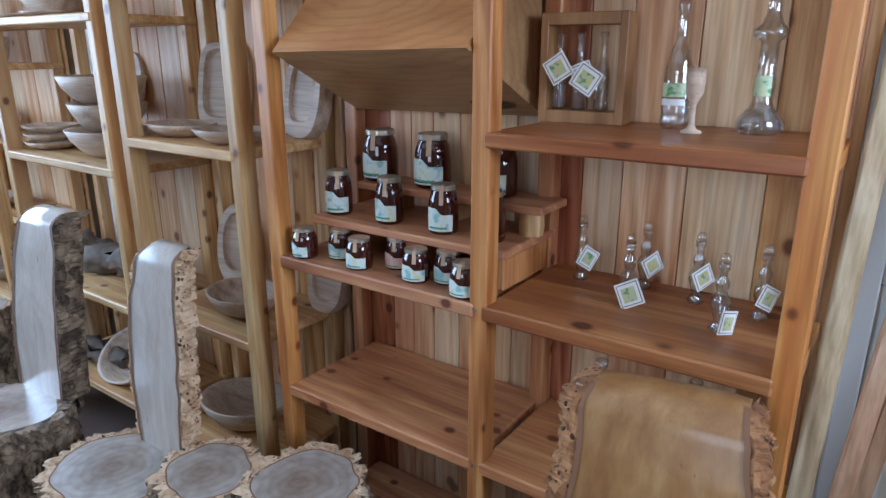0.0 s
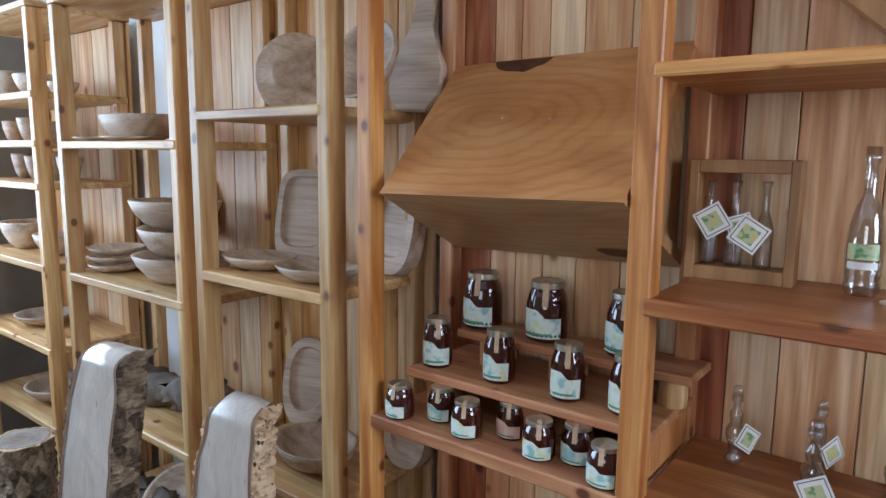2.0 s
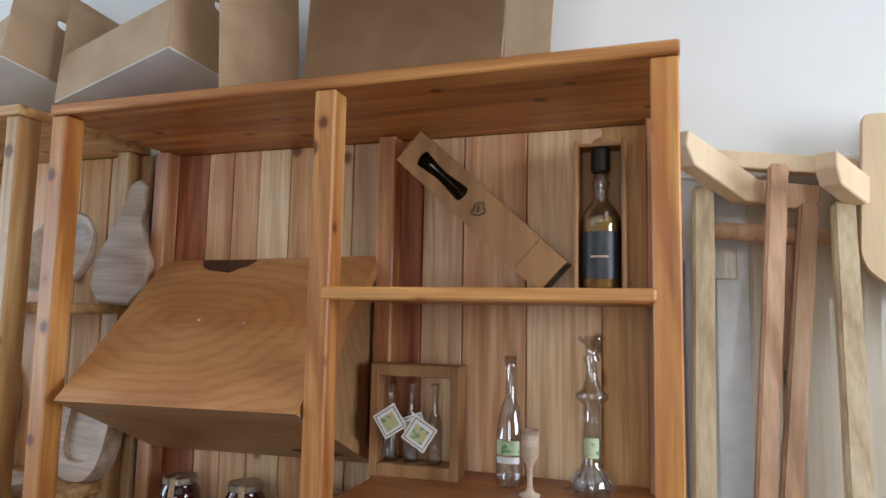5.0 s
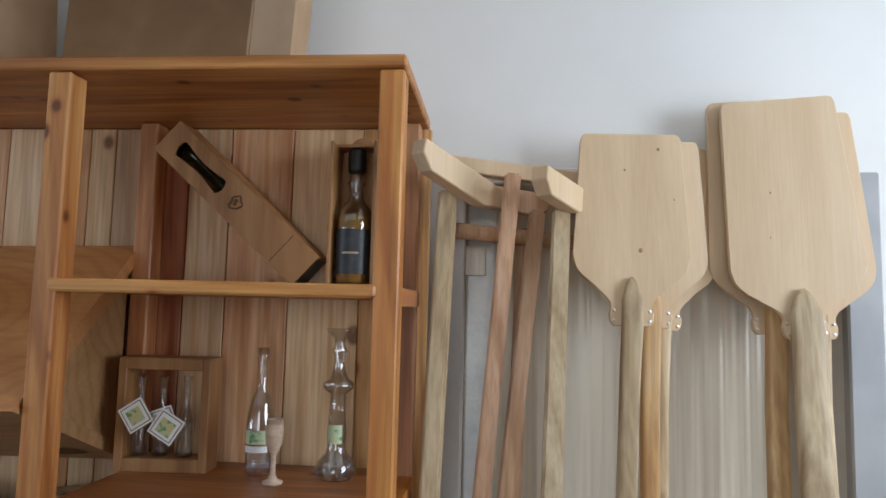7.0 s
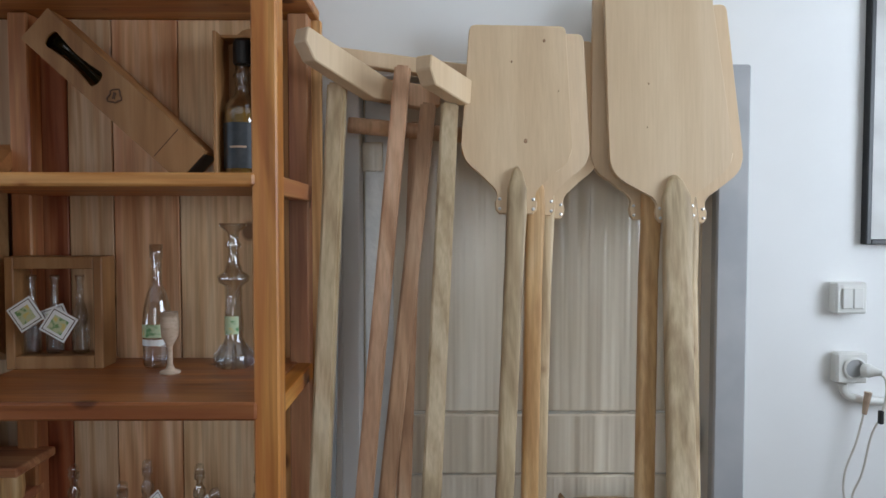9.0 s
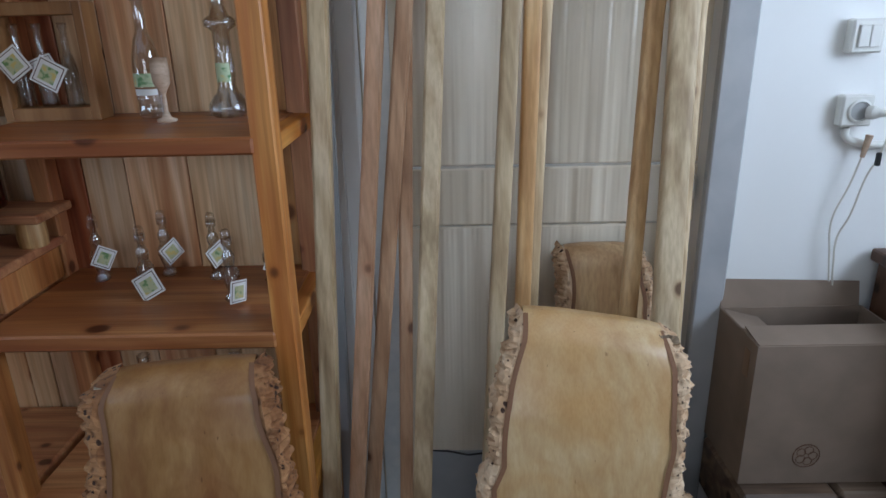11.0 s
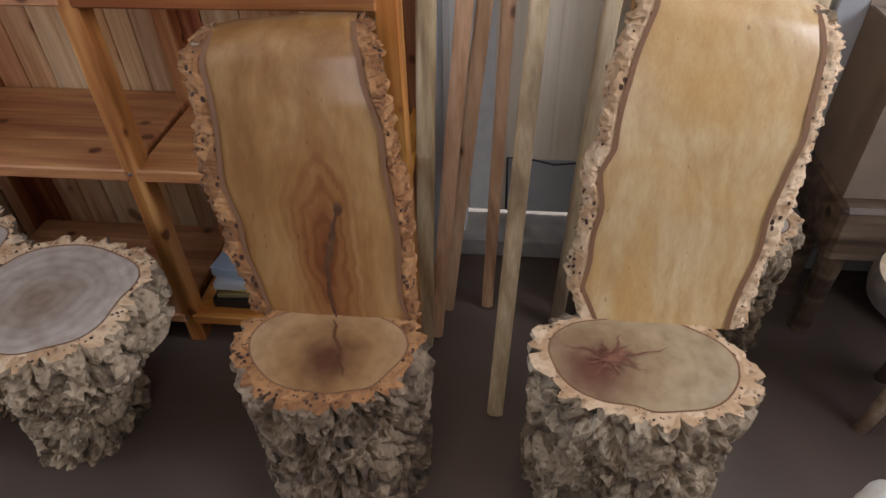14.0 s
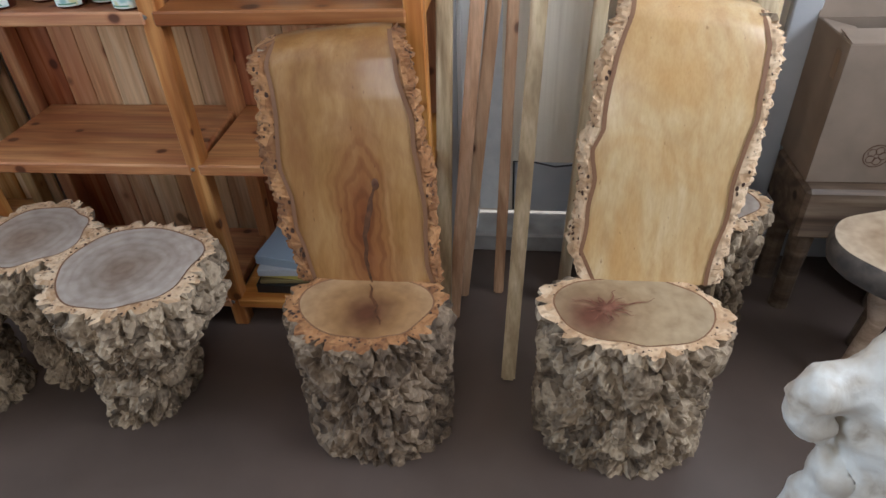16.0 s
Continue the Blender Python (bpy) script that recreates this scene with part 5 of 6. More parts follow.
part("top_strip", box(0.007, 0.088, 0.03, 0.079, 0.289, 0.295), box_mat, ub)
wk = thing("whisky_bottle", "half-full whisky bottle with black cap and dark label", "bottle", at=(0.5995, 1.583, 1.632))
body = [(0, 0.0), (0.034, 0.0), (0.0375, 0.006), (0.038, 0.128), (0.036, 0.145), (0.026, 0.163), (0.017, 0.172), (0.0150, 0.182), (0.0145, 0.20), (0.019, 0.208), (0.0145, 0.216), (0.0145, 0.24)]
part("glass", lathe(glass_shell(body, 0.002), 28), glass, wk, smooth=True)
part("whisky", lathe([(0, 0.005), (0.033, 0.005), (0.0353, 0.01), (0.0353, 0.128), (0.0335, 0.141), (0, 0.141)], 24), amber, wk, "pale amber whisky", smooth=True)
part("cap", lathe([(0, 0.232), (0.017, 0.232), (0.0185, 0.236), (0.0185, 0.275), (0.016, 0.28), (0, 0.28)], 20), dark_metal, wk, "black cap")
lb = wrap(0.0386, 0.022, 0.112, -150, -30, wk, "label", dark_label, 0, "dark blue-black label")
wrap(0.0389, 0.062, 0.066, -115, -65, lb, "printed_line", bowl_mat)

# leaflets on the bottom shelf
for k, (w, d, h, z, a, mt, lab) in enumerate(((0.19, 0.24, 0.03, 0.10, 0, dark_metal, "dark flat folder under other papers"), (0.18, 0.22, 0.012, 0.13, 4, blank("brown_cover", 0.6, 0, (0.20, 0.15, 0.06))[0], "brown booklet in a pile"),
                                              (0.17, 0.21, 0.014, 0.142, -5, blank("yellow_cover", 0.6, 0, (0.50, 0.42, 0.10))[0], "yellow booklet in a pile"), (0.18, 0.22, 0.022, 0.156, 3, blank("grey_cover", 0.5, 0, (0.42, 0.44, 0.46))[0], "pile of grey printed leaflets"),
                                              (0.16, 0.2, 0.03, 0.178, -9, blank("blue_cover", 0.4, 0, (0.32, 0.40, 0.48))[0], "leaflets in a clear plastic sleeve"))):
    ob = tagged(part("booklet", box(-w / 2, w / 2, -d / 2, d / 2, 0, h, 0.0015), mt), lab, "booklet", "pile of leaflets")
    ob.matrix_world = pose(0.30, 1.45, z, 0, 0, a)


# ---------------------------------------------------------------- bread peels and oven rakes leaning on the door
def stick(points, sizes, corner=0.35):
    """A shaved handle through points, (width, depth) at each, with rounded arrises."""
    bm = bmesh.new()
    points = [Vector(p) for p in points]
    rings = []
    for i, p in enumerate(points):
        d = (points[min(i + 1, len(points) - 1)] - points[max(i - 1, 0)]).normalized()
        sx = (Vector((1, 0, 0)) - d * d.x).normalized()
        sy = d.cross(sx)
        w, t = sizes[i][0] / 2, sizes[i][1] / 2
        ring = []
        for k in range(20):
            a = 2 * math.pi * (k + 0.5) / 20
            c, e2 = math.cos(a), math.sin(a)
            ring.append(bm.verts.new(p + sx * w * math.copysign(abs(c) ** corner, c) + sy * t * math.copysign(abs(e2) ** corner, e2)))
        rings.append(ring)
    for r0, r1 in zip(rings, rings[1:]):
        for k in range(20):
            bm.faces.new((r0[k], r0[(k + 1) % 20], r1[(k + 1) % 20], r1[k]))
    bm.faces.new(rings[0][::-1])
    bm.faces.new(rings[-1])
    return bm


def peel(label, neck, foot, w, h, group, lean=0.0, back=0.10, taper=0.985, handle=0.036, mat=None, knots=()):
    """A flat bread peel: blade with rounded shoulders, shaved handle from neck down to foot."""
    neck, foot = Vector(neck), Vector(foot)
    p = thing("bread_peel", label, "bread peel", group, at=foot)
    n = neck - foot
    half = w / 2
    out = [(-0.034, 0.0), (-0.041, 0.008), (-0.043, 0.024), (-0.037, 0.036), (-0.039, 0.046), (-0.046, 0.056)]
    ax, az = half - 0.040, 0.082
    for i in range(8):
        k = i / 7
        out.append((-(ax * (1 - k) ** 2 + 2 * k * (1 - k) * half + half * k * k), az * (1 - k) ** 2 + 2 * k * (1 - k) * 0.105 + 0.138 * k * k))
    out += [(-half, 0.145), (-half * taper, h - 0.012), (-half * taper + 0.004, h - 0.003), (-half * taper + 0.012, h)]
    out = out + [(-x, z) for x, z in out[::-1]]
    m = Matrix.Translation(n) @ pose(0, 0, 0, -math.degrees(math.atan(back)), lean, 0)
    part("blade", moved(prism(out, -0.007, 0.007, 0.0015), m), peel_mat, p, "smooth pale blade")
    for kx, kz, kr in knots:
        part("knot", moved(lathe([(kr, 0), (kr * 0.7, 0.0004), (0, 0.0005)], 10, squash=1.3), m @ Matrix.Translation((kx, -0.0071, kz)) @ pose(0, 0, 0, 90, 0, 0)), peel_knot, p)
    pts = [Vector((0, 0, 0)), n * 0.3, n * 0.7, n * 0.92, m @ Vector((0, -0.012, 0.0)), m @ Vector((0, -0.013, 0.05)), m @ Vector((0, -0.0125, 0.082)), m @ Vector((0, -0.009, 0.094))]
    hw = handle
    part("handle", stick(pts, [(hw * 0.92, 0.032), (hw * 0.95, 0.033), (hw, 0.033), (hw * 1.04, 0.032), (hw * 1.12, 0.028), (hw * 1.06, 0.022), (hw * 0.6, 0.018), (hw * 0.18, 0.012)], 0.45), mat or pole_mat, p, "long shaved pine handle", smooth=True)
    for sx in (-0.034, 0.034):
        for z in (0.010, 0.030):
            part("rivet", moved(lathe([(0.0035, 0), (0.003, 0.0015), (0, 0.0025)], 8), m @ Matrix.Translation((sx, -0.007, z)) @ pose(0, 0, 0, 90, 0, 0)), steel, p)
    return p


peel_knot = speckled("small_brown_knot", [(0.3, (0.22, 0.11, 0.05)), (0.7, (0.40, 0.23, 0.12))], 90, 0.5, 0.05)
pole_yellow = wood("pole_yellow_pine", (0.52, 0.29, 0.11), (0.66, 0.42, 0.19), (0.74, 0.53, 0.29), "z", 0.5, low=0.95, high=1.08, contrast=0.5, lines=0.15, knots=False)
small_l, big_l = "small pale bread peel leaning on the door", "large pale bread peel leaning on the wall"
peel(small_l + ", foremost", (1.151, 1.588, 1.565), (1.076, 1.43, 0), 0.226, 0.392, "small bread peels", 0.8, 0.10, 0.89, 0.036, None, ((0.018, 0.15, 0.004), (-0.012, 0.315, 0.0022), (0.055, 0.360, 0.003), (0.085, 0.255, 0.0015)))
peel(small_l, (1.192, 1.612, 1.562), (1.152, 1.46, 0), 0.226, 0.386, "small bread peels", 0.9, 0.10, 0.89, 0.034, pole_yellow)
peel(small_l + ", hindmost", (1.217, 1.640, 1.556), (1.172, 1.52, 0), 0.226, 0.384, "small bread peels", 1.2, 0.09, 0.89, 0.034)
peel(big_l + ", foremost", (1.487, 1.610, 1.550), (1.428, 1.30, 0), 0.256, 0.482, "large bread peels", -4.6, 0.05, 0.875, 0.054, None, ((-0.035, 0.29, 0.002), (-0.045, 0.20, 0.0015)))
peel(big_l + ", middle one", (1.442, 1.645, 1.555), (1.345, 1.37, 0), 0.240, 0.480, "large bread peels", -2.0, 0.03, 0.88, 0.036, pole_yellow)
peel(big_l + ", hindmost", (1.530, 1.664, 1.545), (1.480, 1.42, 0), 0.256, 0.465, "large bread peels", -4.0, 0.02, 0.88, 0.036)


def wedge_head(near, far, low, t):
    """A rake board from its chamfered near end to its far end, reaching low beneath the line."""
    near, far = Vector(near), Vector(far)
    d = (far - near).normalized()
    dn = (Vector((0, 0, -1)) + d * d.z).normalized()
    sd = d.cross(dn).normalized()
    ln = (far - near).length
    out = [(0.0, 0.0), (ln, 0.0), (ln, low * 0.75), (ln * 0.8, low), (ln * 0.12, low * 0.95), (0.0, low * 0.5)]
    bm = bmesh.new()
    rows = [[bm.verts.new(near + d * u + dn * v + sd * q) for u, v in out] for q in (-t / 2, t / 2)]
    bm.faces.new(rows[0])
    bm.faces.new(rows[1][::-1])
    for i in range(len(out)):
        bm.faces.new((rows[0][i], rows[1][i], rows[1][(i + 1) % len(out)], rows[0][(i + 1) % len(out)]))
    bmesh.ops.recalc_face_normals(bm, faces=bm.faces)
    bmesh.ops.bevel(bm, geom=bm.edges[:], offset=0.0022, segments=1, affect="EDGES")
    return bm


def rake(label, top, foot, head, mat, w=0.032, round_bar=False, head_mat=None, hw=0.06, ht=0.034):
    """An oven rake: a handle with a board across its upper end."""
    top, foot = Vector(top), Vector(foot)
    r = thing("oven_rake", label, "oven rake", "wooden rakes and poles", at=foot)
    n = top - foot
    if round_bar:
        part("handle", rod([(0, 0, 0), n * 0.5, n], [w / 2] * 3, 14), mat, r, smooth=True)
    else:
        part("handle", bar((0, 0, 0), n, w, w * 0.85, 0.005), mat, r)
    if head:
        a, b = Vector(head[0]) - foot, Vector(head[1]) - foot
        part("head", wedge_head(a, b, hw, ht), head_mat or peel_mat, r, "bevelled wooden cross-board")
    return r


rake("wooden oven rake with greenish pine handle by the shelf", (0.786, 1.605, 1.83), (0.742, 1.333, 0), ((0.742, 1.47, 1.905), (0.885, 1.665, 1.845)), pole_mat, 0.038, hw=0.056, ht=0.034)
rake("oven rake with a pinkish squared handle", (0.919, 1.630, 1.872), (0.765, 1.37, 0), ((0.775, 1.680, 1.923), (1.062, 1.69, 1.888)), pole_pink, 0.034, hw=0.034, ht=0.03)
rake("oven rake with a brown worn handle", (0.972, 1.655, 1.80), (0.785, 1.47, 0), ((0.85, 1.690, 1.862), (1.0, 1.70, 1.84)), pole_red, 0.034, head_mat=pole_red, hw=0.05)
xr = rake("oven rake with reddish handle and round crossbar", (0.945, 1.69, 1.765), (0.892, 1.488, 0), None, pole_red, 0.03)
part("crossbar", rod([(-0.092, 0.177, 1.757), (0.048, 0.185, 1.745), (0.178, 0.189, 1.735)], [0.017, 0.0175, 0.017], 14), pole_red, xr, "round crossbar", smooth=True)
rake("oven rake with pale straight handle standing forward", (1.016, 1.605, 1.79), (0.928, 1.14, 0), ((0.965, 1.48, 1.858), (1.06, 1.64, 1.838)), pole_mat, 0.036, hw=0.054, ht=0.034)
tagged(part("wooden_pole", bar((0.762, 1.50, 0), (0.765, 1.695, 1.70), 0.026, 0.022, 0.004), frame_mat), "grey weathered pole beside the shelf post", "pole", "wooden rakes and poles")

# ---------------------------------------------------------------- fittings on the wall
sw = thing("light_switch", "double white surface-mounted light switch", "light switch", at=(1.875, WALL, 1.346))
part("housing", box(0, 0.07, -0.032, 0, 0, 0.07, 0.004), plastic, sw)
for x in (0.012, 0.036):
    part("rocker", box(x, x + 0.023, -0.0375, -0.032, 0.012, 0.058, 0.002), plastic, sw)
so = thing("power_socket", "white surface-mounted power socket with a plug in it", "socket", at=(1.882, WALL, 1.19))
part("housing", box(0, 0.07, -0.030, 0, 0, 0.068, 0.004), plastic, so)
part("socket_ring", moved(lathe([(0.0235, 0), (0.026, 0.004), (0.0215, 0.006), (0.0205, 0.001), (0, 0.001)], 28), Matrix.Translation((0.038, -0.030, 0.034)) @ pose(0, 0, 0, 90, 0, 0)), plastic, so)
part("socket_well", moved(lathe([(0.0195, 0.0015), (0, 0.0015)], 24), Matrix.Translation((0.038, -0.030, 0.034)) @ pose(0, 0, 0, 90, 0, 0)), blank("grey_socket_well", 0.5, 0, (0.36, 0.36, 0.35))[0], so)
pl = thing("mains_plug", "white plug with a thin cable hanging down the wall", "plug", at=(1.935, WALL - 0.036, 1.222))
part("plug_body", moved(lathe([(0, 0), (0.014, 0), (0.015, 0.014), (0.009, 0.026), (0.006, 0.04), (0, 0.041)], 18), pose(0, 0, 0, 90, 0, 35)), plastic, pl)


def cable(name, pts, r, mat, parent):
    """A smooth cable through pts."""
    cu = bpy.data.curves.new(name, "CURVE")
    cu.dimensions, cu.bevel_depth, cu.bevel_resolution, cu.resolution_u = "3D", r, 3, 10
    sp = cu.splines.new("BEZIER")
    sp.bezier_points.add(len(pts) - 1)
    for q, p in zip(sp.bezier_points, pts):
        q.co, q.handle_left_type, q.handle_right_type = p, "AUTO", "AUTO"
    cu.materials.append(mat)
    ob = new(name, cu)
    ob.parent = parent
    return ob


wire = blank("cream_cable", 0.5, 0, (0.62, 0.58, 0.50))[0]
cable("cord", [(0.02, -0.03, 0), (0.035, -0.025, -0.02), (0.032, -0.02, -0.09), (0.018, -0.01, -0.14), (0.006, 0.005, -0.24), (-0.010, 0.01, -0.29), (-0.008, 0.008, -0.36), (-0.002, 0.008, -0.41)], 0.0022, wire, pl)
cable("cord", [(0.012, 0.0, -0.055), (0.008, 0.005, -0.10), (-0.006, 0.005, -0.16), (-0.030, 0.01, -0.25), (-0.022, 0.008, -0.33), (-0.012, 0.008, -0.40)], 0.0022, wire, pl)
part("cord_switch", rod([(0.014, 0.0, -0.05), (0.008, 0.003, -0.10)], [0.008, 0.005], 10), speckled("tape", [(0.3, (0.36, 0.24, 0.16)), (0.7, (0.48, 0.36, 0.26))], 40, 0.6), pl, "taped cord end")
part("inline_box", box(0.024, 0.034, -0.026, -0.016, -0.115, -0.085, 0.002), dark_metal, pl)
co = thing("conduit_pipe", "white surface conduit bending away from the socket", "conduit", at=(1.905, WALL - 0.014, 1.185))
cable("pipe", [(0, 0, 0), (0.004, 0, -0.018), (0.03, 0, -0.032), (0.2, 0, -0.034), (0.8, 0, -0.03)], 0.009, plastic, co)
nb2 = thing("picture_frame", "dark-framed panel hanging on the white wall", "picture frame", at=(1.945, WALL, 1.50))
part("panel", box(0.012, 0.43, -0.012, -0.004, 0.012, 0.575), speckled("faded_print", [(0.3, (0.50, 0.49, 0.46)), (0.7, (0.62, 0.61, 0.58))], 10, 0.4), nb2)
for a in ((0, 0.012, 0, 0.587), (0.43, 0.442, 0, 0.587), (0.012, 0.43, 0, 0.012), (0.012, 0.43, 0.575, 0.587)):
    part("frame_strip", box(a[0], a[1], -0.022, 0, a[2], a[3], 0.002), dark_metal, nb2)

# ---------------------------------------------------------------- bench, carton, three-legged stool, root
be = thing("slab_bench", "low rustic bench of a thick wooden slab on short legs", "bench", at=(1.665, 1.44, 0))
old_wood = wood("old_bench_wood", (0.07, 0.045, 0.028), (0.15, 0.10, 0.065), (0.25, 0.18, 0.12), "x", 0.6)
part("slab", box(0.0, 0.22, 0, 0.24, 0.255, 0.405, 0.01), old_wood, be)
part("slab", box(0.224, 0.345, 0.006, 0.24, 0.26, 0.405, 0.01), old_wood, be)
for x, y in ((0.04, 0.04), (0.30, 0.04), (0.04, 0.18), (0.30, 0.18)):
    part("leg", rod([(x, y, 0), (x, y, 0.14), (x, y, 0.26)], [0.028, 0.026, 0.032], 12), old_wood, be)
# cardboard with the carton's shade put into its colour
shaded_card = speckled("shaded_cardboard", [(0.3, (0.19, 0.14, 0.10)), (0.7, (0.25, 0.185, 0.135))], 9, 0.8, 0.05)
ca = thing("cardboard_carton", "open brown cardboard carton with raised flap on the bench", "carton", at=(1.67, 1.482, 0.408))
part("front_panel", box(0, 0.34, 0, 0.004, 0, 0.352), shaded_card, ca)
part("back_panel", box(0, 0.34, 0.201, 0.205, 0, 0.352), shaded_card, ca)
part("side_panel", box(0, 0.004, 0.004, 0.201, 0, 0.352), shaded_card, ca)
part("side_panel", box(0.336, 0.34, 0.004, 0.201, 0, 0.352), shaded_card, ca)
part("base", box(0.004, 0.336, 0.004, 0.201, 0, 0.004), shaded_card, ca)
part("flap", moved(box(0, 0.335, -0.002, 0.002, 0, 0.07), Matrix.Translation((0.0, 0.205, 0.352)) @ pose(0, 0, 0, -18, 2, 0)), shaded_card, ca)
part("flap", moved(box(0.004, 0.336, -0.002, 0.002, 0, 0.075), Matrix.Translation((0, 0.004, 0.352)) @ pose(0, 0, 0, -82, 0, 0)), shaded_card, ca)
part("flap", moved(box(-0.002, 0.002, 0.01, 0.195, 0, 0.09), Matrix.Translation((0.002, 0, 0.352)) @ pose(0, 0, 0, 0, 105, 0)), shaded_card, ca)
part("tape_patch", box(-0.0008, 0.0, 0.03, 0.055, 0.26, 0.325), blank("brown_tape", 0.3, 0, (0.22, 0.13, 0.07))[0], ca)
em = part("printed_emblem", rod([(0.145 + 0.03 * math.cos(a), -0.0004, 0.075 + 0.03 * math.sin(a)) for a in (i * 2 * math.pi / 24 for i in range(25))], 0.0014, 5), ink, ca, "dark printed ring emblem")
for i in range(5):
    a0 = i * 2 * math.pi / 5
    part("petal", rod([(0.145 + 0.015 * math.cos(a0) + 0.010 * math.cos(a), -0.0004, 0.075 + 0.015 * math.sin(a0) + 0.010 * math.sin(a)) for a in (k * 2 * math.pi / 12 for k in range(13))], 0.0012, 5), ink, em)

pale_slab = end_grain("slab_stool_top", (0.0, 0.0), (0.38, 0.27, 0.17), (0.48, 0.36, 0.24), (0.52, 0.41, 0.29), (0.3, 0.2, 0.12), 0.4, 0.2)
dark_bark = speckled("dark_smooth_bark", [(0.3, (0.045, 0.036, 0.03)), (0.7, (0.12, 0.095, 0.075))], 30, 0.8, 0.6, 0.006)
ts = thing("three_legged_stool", "live-edge slab stool on curved branch legs", "stool", at=(1.83, 1.20, 0))
bm, tp = bmesh.new(), bmesh.new()
rows = []
for z, k in ((0.345, 0.86), (0.365, 0.97), (0.39, 1.0), (0.415, 0.98), (0.42, 0.95)):
    rows.append([bm.verts.new((0.20 * k * (1 + 0.12 * noise.noise(Vector((math.cos(a) * 1.6, math.sin(a) * 1.6, 4)))) * math.cos(a), 0.15 * k * (1 + 0.15 * noise.noise(Vector((math.cos(a) * 1.6, math.sin(a) * 1.6, 4)))) * math.sin(a), z)) for a in (2 * math.pi * i / 48 for i in range(48))])
for r0, r1 in zip(rows, rows[1:]):
    for i in range(48):
        bm.faces.new((r0[i], r0[(i + 1) % 48], r1[(i + 1) % 48], r1[i]))
bm.faces.new(rows[0][::-1])
tp.faces.new([tp.verts.new(v.co + Vector((0, 0, 0.001))) for v in rows[-1]])
part("slab", bm, dark_bark, ts, "dark bark edge", smooth=True)
part("top", tp, pale_slab, ts, "pale sanded top")
for pts in ([(-0.12, -0.04, 0.36), (-0.075, -0.04, 0.30), (-0.055, -0.035, 0.22), (-0.07, -0.03, 0.10), (-0.085, -0.03, 0.0)], [(0.1, -0.06, 0.36), (0.12, -0.08, 0.2), (0.14, -0.09, 0)], [(0.02, 0.09, 0.36), (0.03, 0.1, 0.2), (0.02, 0.12, 0)]):
    part("leg", rod(pts, [0.034, 0.026, 0.02, 0.017, 0.016][:len(pts)] if len(pts) == 5 else [0.03, 0.022, 0.018], 12), bowl_mat if len(pts) == 5 else old_wood, ts, "debarked curved branch", smooth=True)

root_wood = speckled("bleached_root", [(0.32, (0.30, 0.24, 0.18)), (0.43, (0.56, 0.51, 0.43)), (0.6, (0.68, 0.67, 0.62))], 16, 0.4, 0.7, 0.012)
rt = thing("root_sculpture", "bleached twisted tree root standing on the floor", "root", at=(1.515, 0.62, 0))
bm = bmesh.new()
limbs = [([(0.06, 0.04, 0), (0.03, 0.03, 0.22), (0.0, 0.03, 0.42), (-0.02, 0.04, 0.54), (0.01, 0.04, 0.65), (0.06, 0.04, 0.74)], [0.13, 0.10, 0.075, 0.08, 0.06, 0.03]),
         ([(-0.02, 0.04, 0.55), (-0.09, 0.035, 0.555), (-0.14, 0.03, 0.54), (-0.172, 0.03, 0.515)], [0.065, 0.045, 0.04, 0.026]),
         ([(-0.155, 0.03, 0.525), (-0.125, 0.02, 0.47), (-0.09, 0.01, 0.40), (-0.08, 0.0, 0.2), (-0.11, 0.0, 0)], [0.032, 0.028, 0.034, 0.05, 0.07]),
         ([(-0.09, 0.0, 0.32), (-0.03, 0.01, 0.36), (0.03, 0.02, 0.40)], [0.04, 0.045, 0.05]),
         ([(0.04, 0.0, 0.2), (0.14, 0.03, 0.1), (0.22, 0.05, 0)], [0.07, 0.06, 0.05])]
for pts, rad in limbs:
    rod(pts, rad, 18, bm)
ob = part("root", bm, root_wood, rt, smooth=True)
rm = ob.modifiers.new("remesh", "REMESH")
rm.mode, rm.voxel_size, rm.use_smooth_shade = "VOXEL", 0.007, True
sm = ob.modifiers.new("smooth", "SMOOTH")
sm.iterations = 4
tx = bpy.data.textures.new("root_lumps", "CLOUDS")
tx.noise_scale, tx.noise_depth = 0.10, 3
dm = ob.modifiers.new("lumps", "DISPLACE")
dm.texture, dm.strength, dm.texture_coords = tx, 0.05, "LOCAL"

cb = thing("dark_cabinet", "dark brown wooden cabinet standing against the white wall", "cabinet", at=(2.03, 1.24, 0))
cab = wood("dark_stained_wood", (0.05, 0.022, 0.012), (0.09, 0.042, 0.022), (0.13, 0.065, 0.035), "z", 0.45)
part("body", box(0, 0.5, 0.12, 0.45, 0.06, 0.87, 0.004), cab, cb)
part("top", box(-0.012, 0.512, 0.10, 0.465, 0.87, 0.90, 0.004), cab, cb)
part("plinth", box(0.02, 0.48, 0.15, 0.44, 0, 0.06), cab, cb)
for x in (0.012, 0.255):
    d = part("door", box(x, x + 0.235, 0.102, 0.12, 0.08, 0.855, 0.003), cab, cb)
    part("handle", rod([(x + (0.205 if x < 0.1 else 0.03), 0.088, 0.45), (x + (0.205 if x < 0.1 else 0.03), 0.088, 0.55)], 0.005, 8), steel, d)

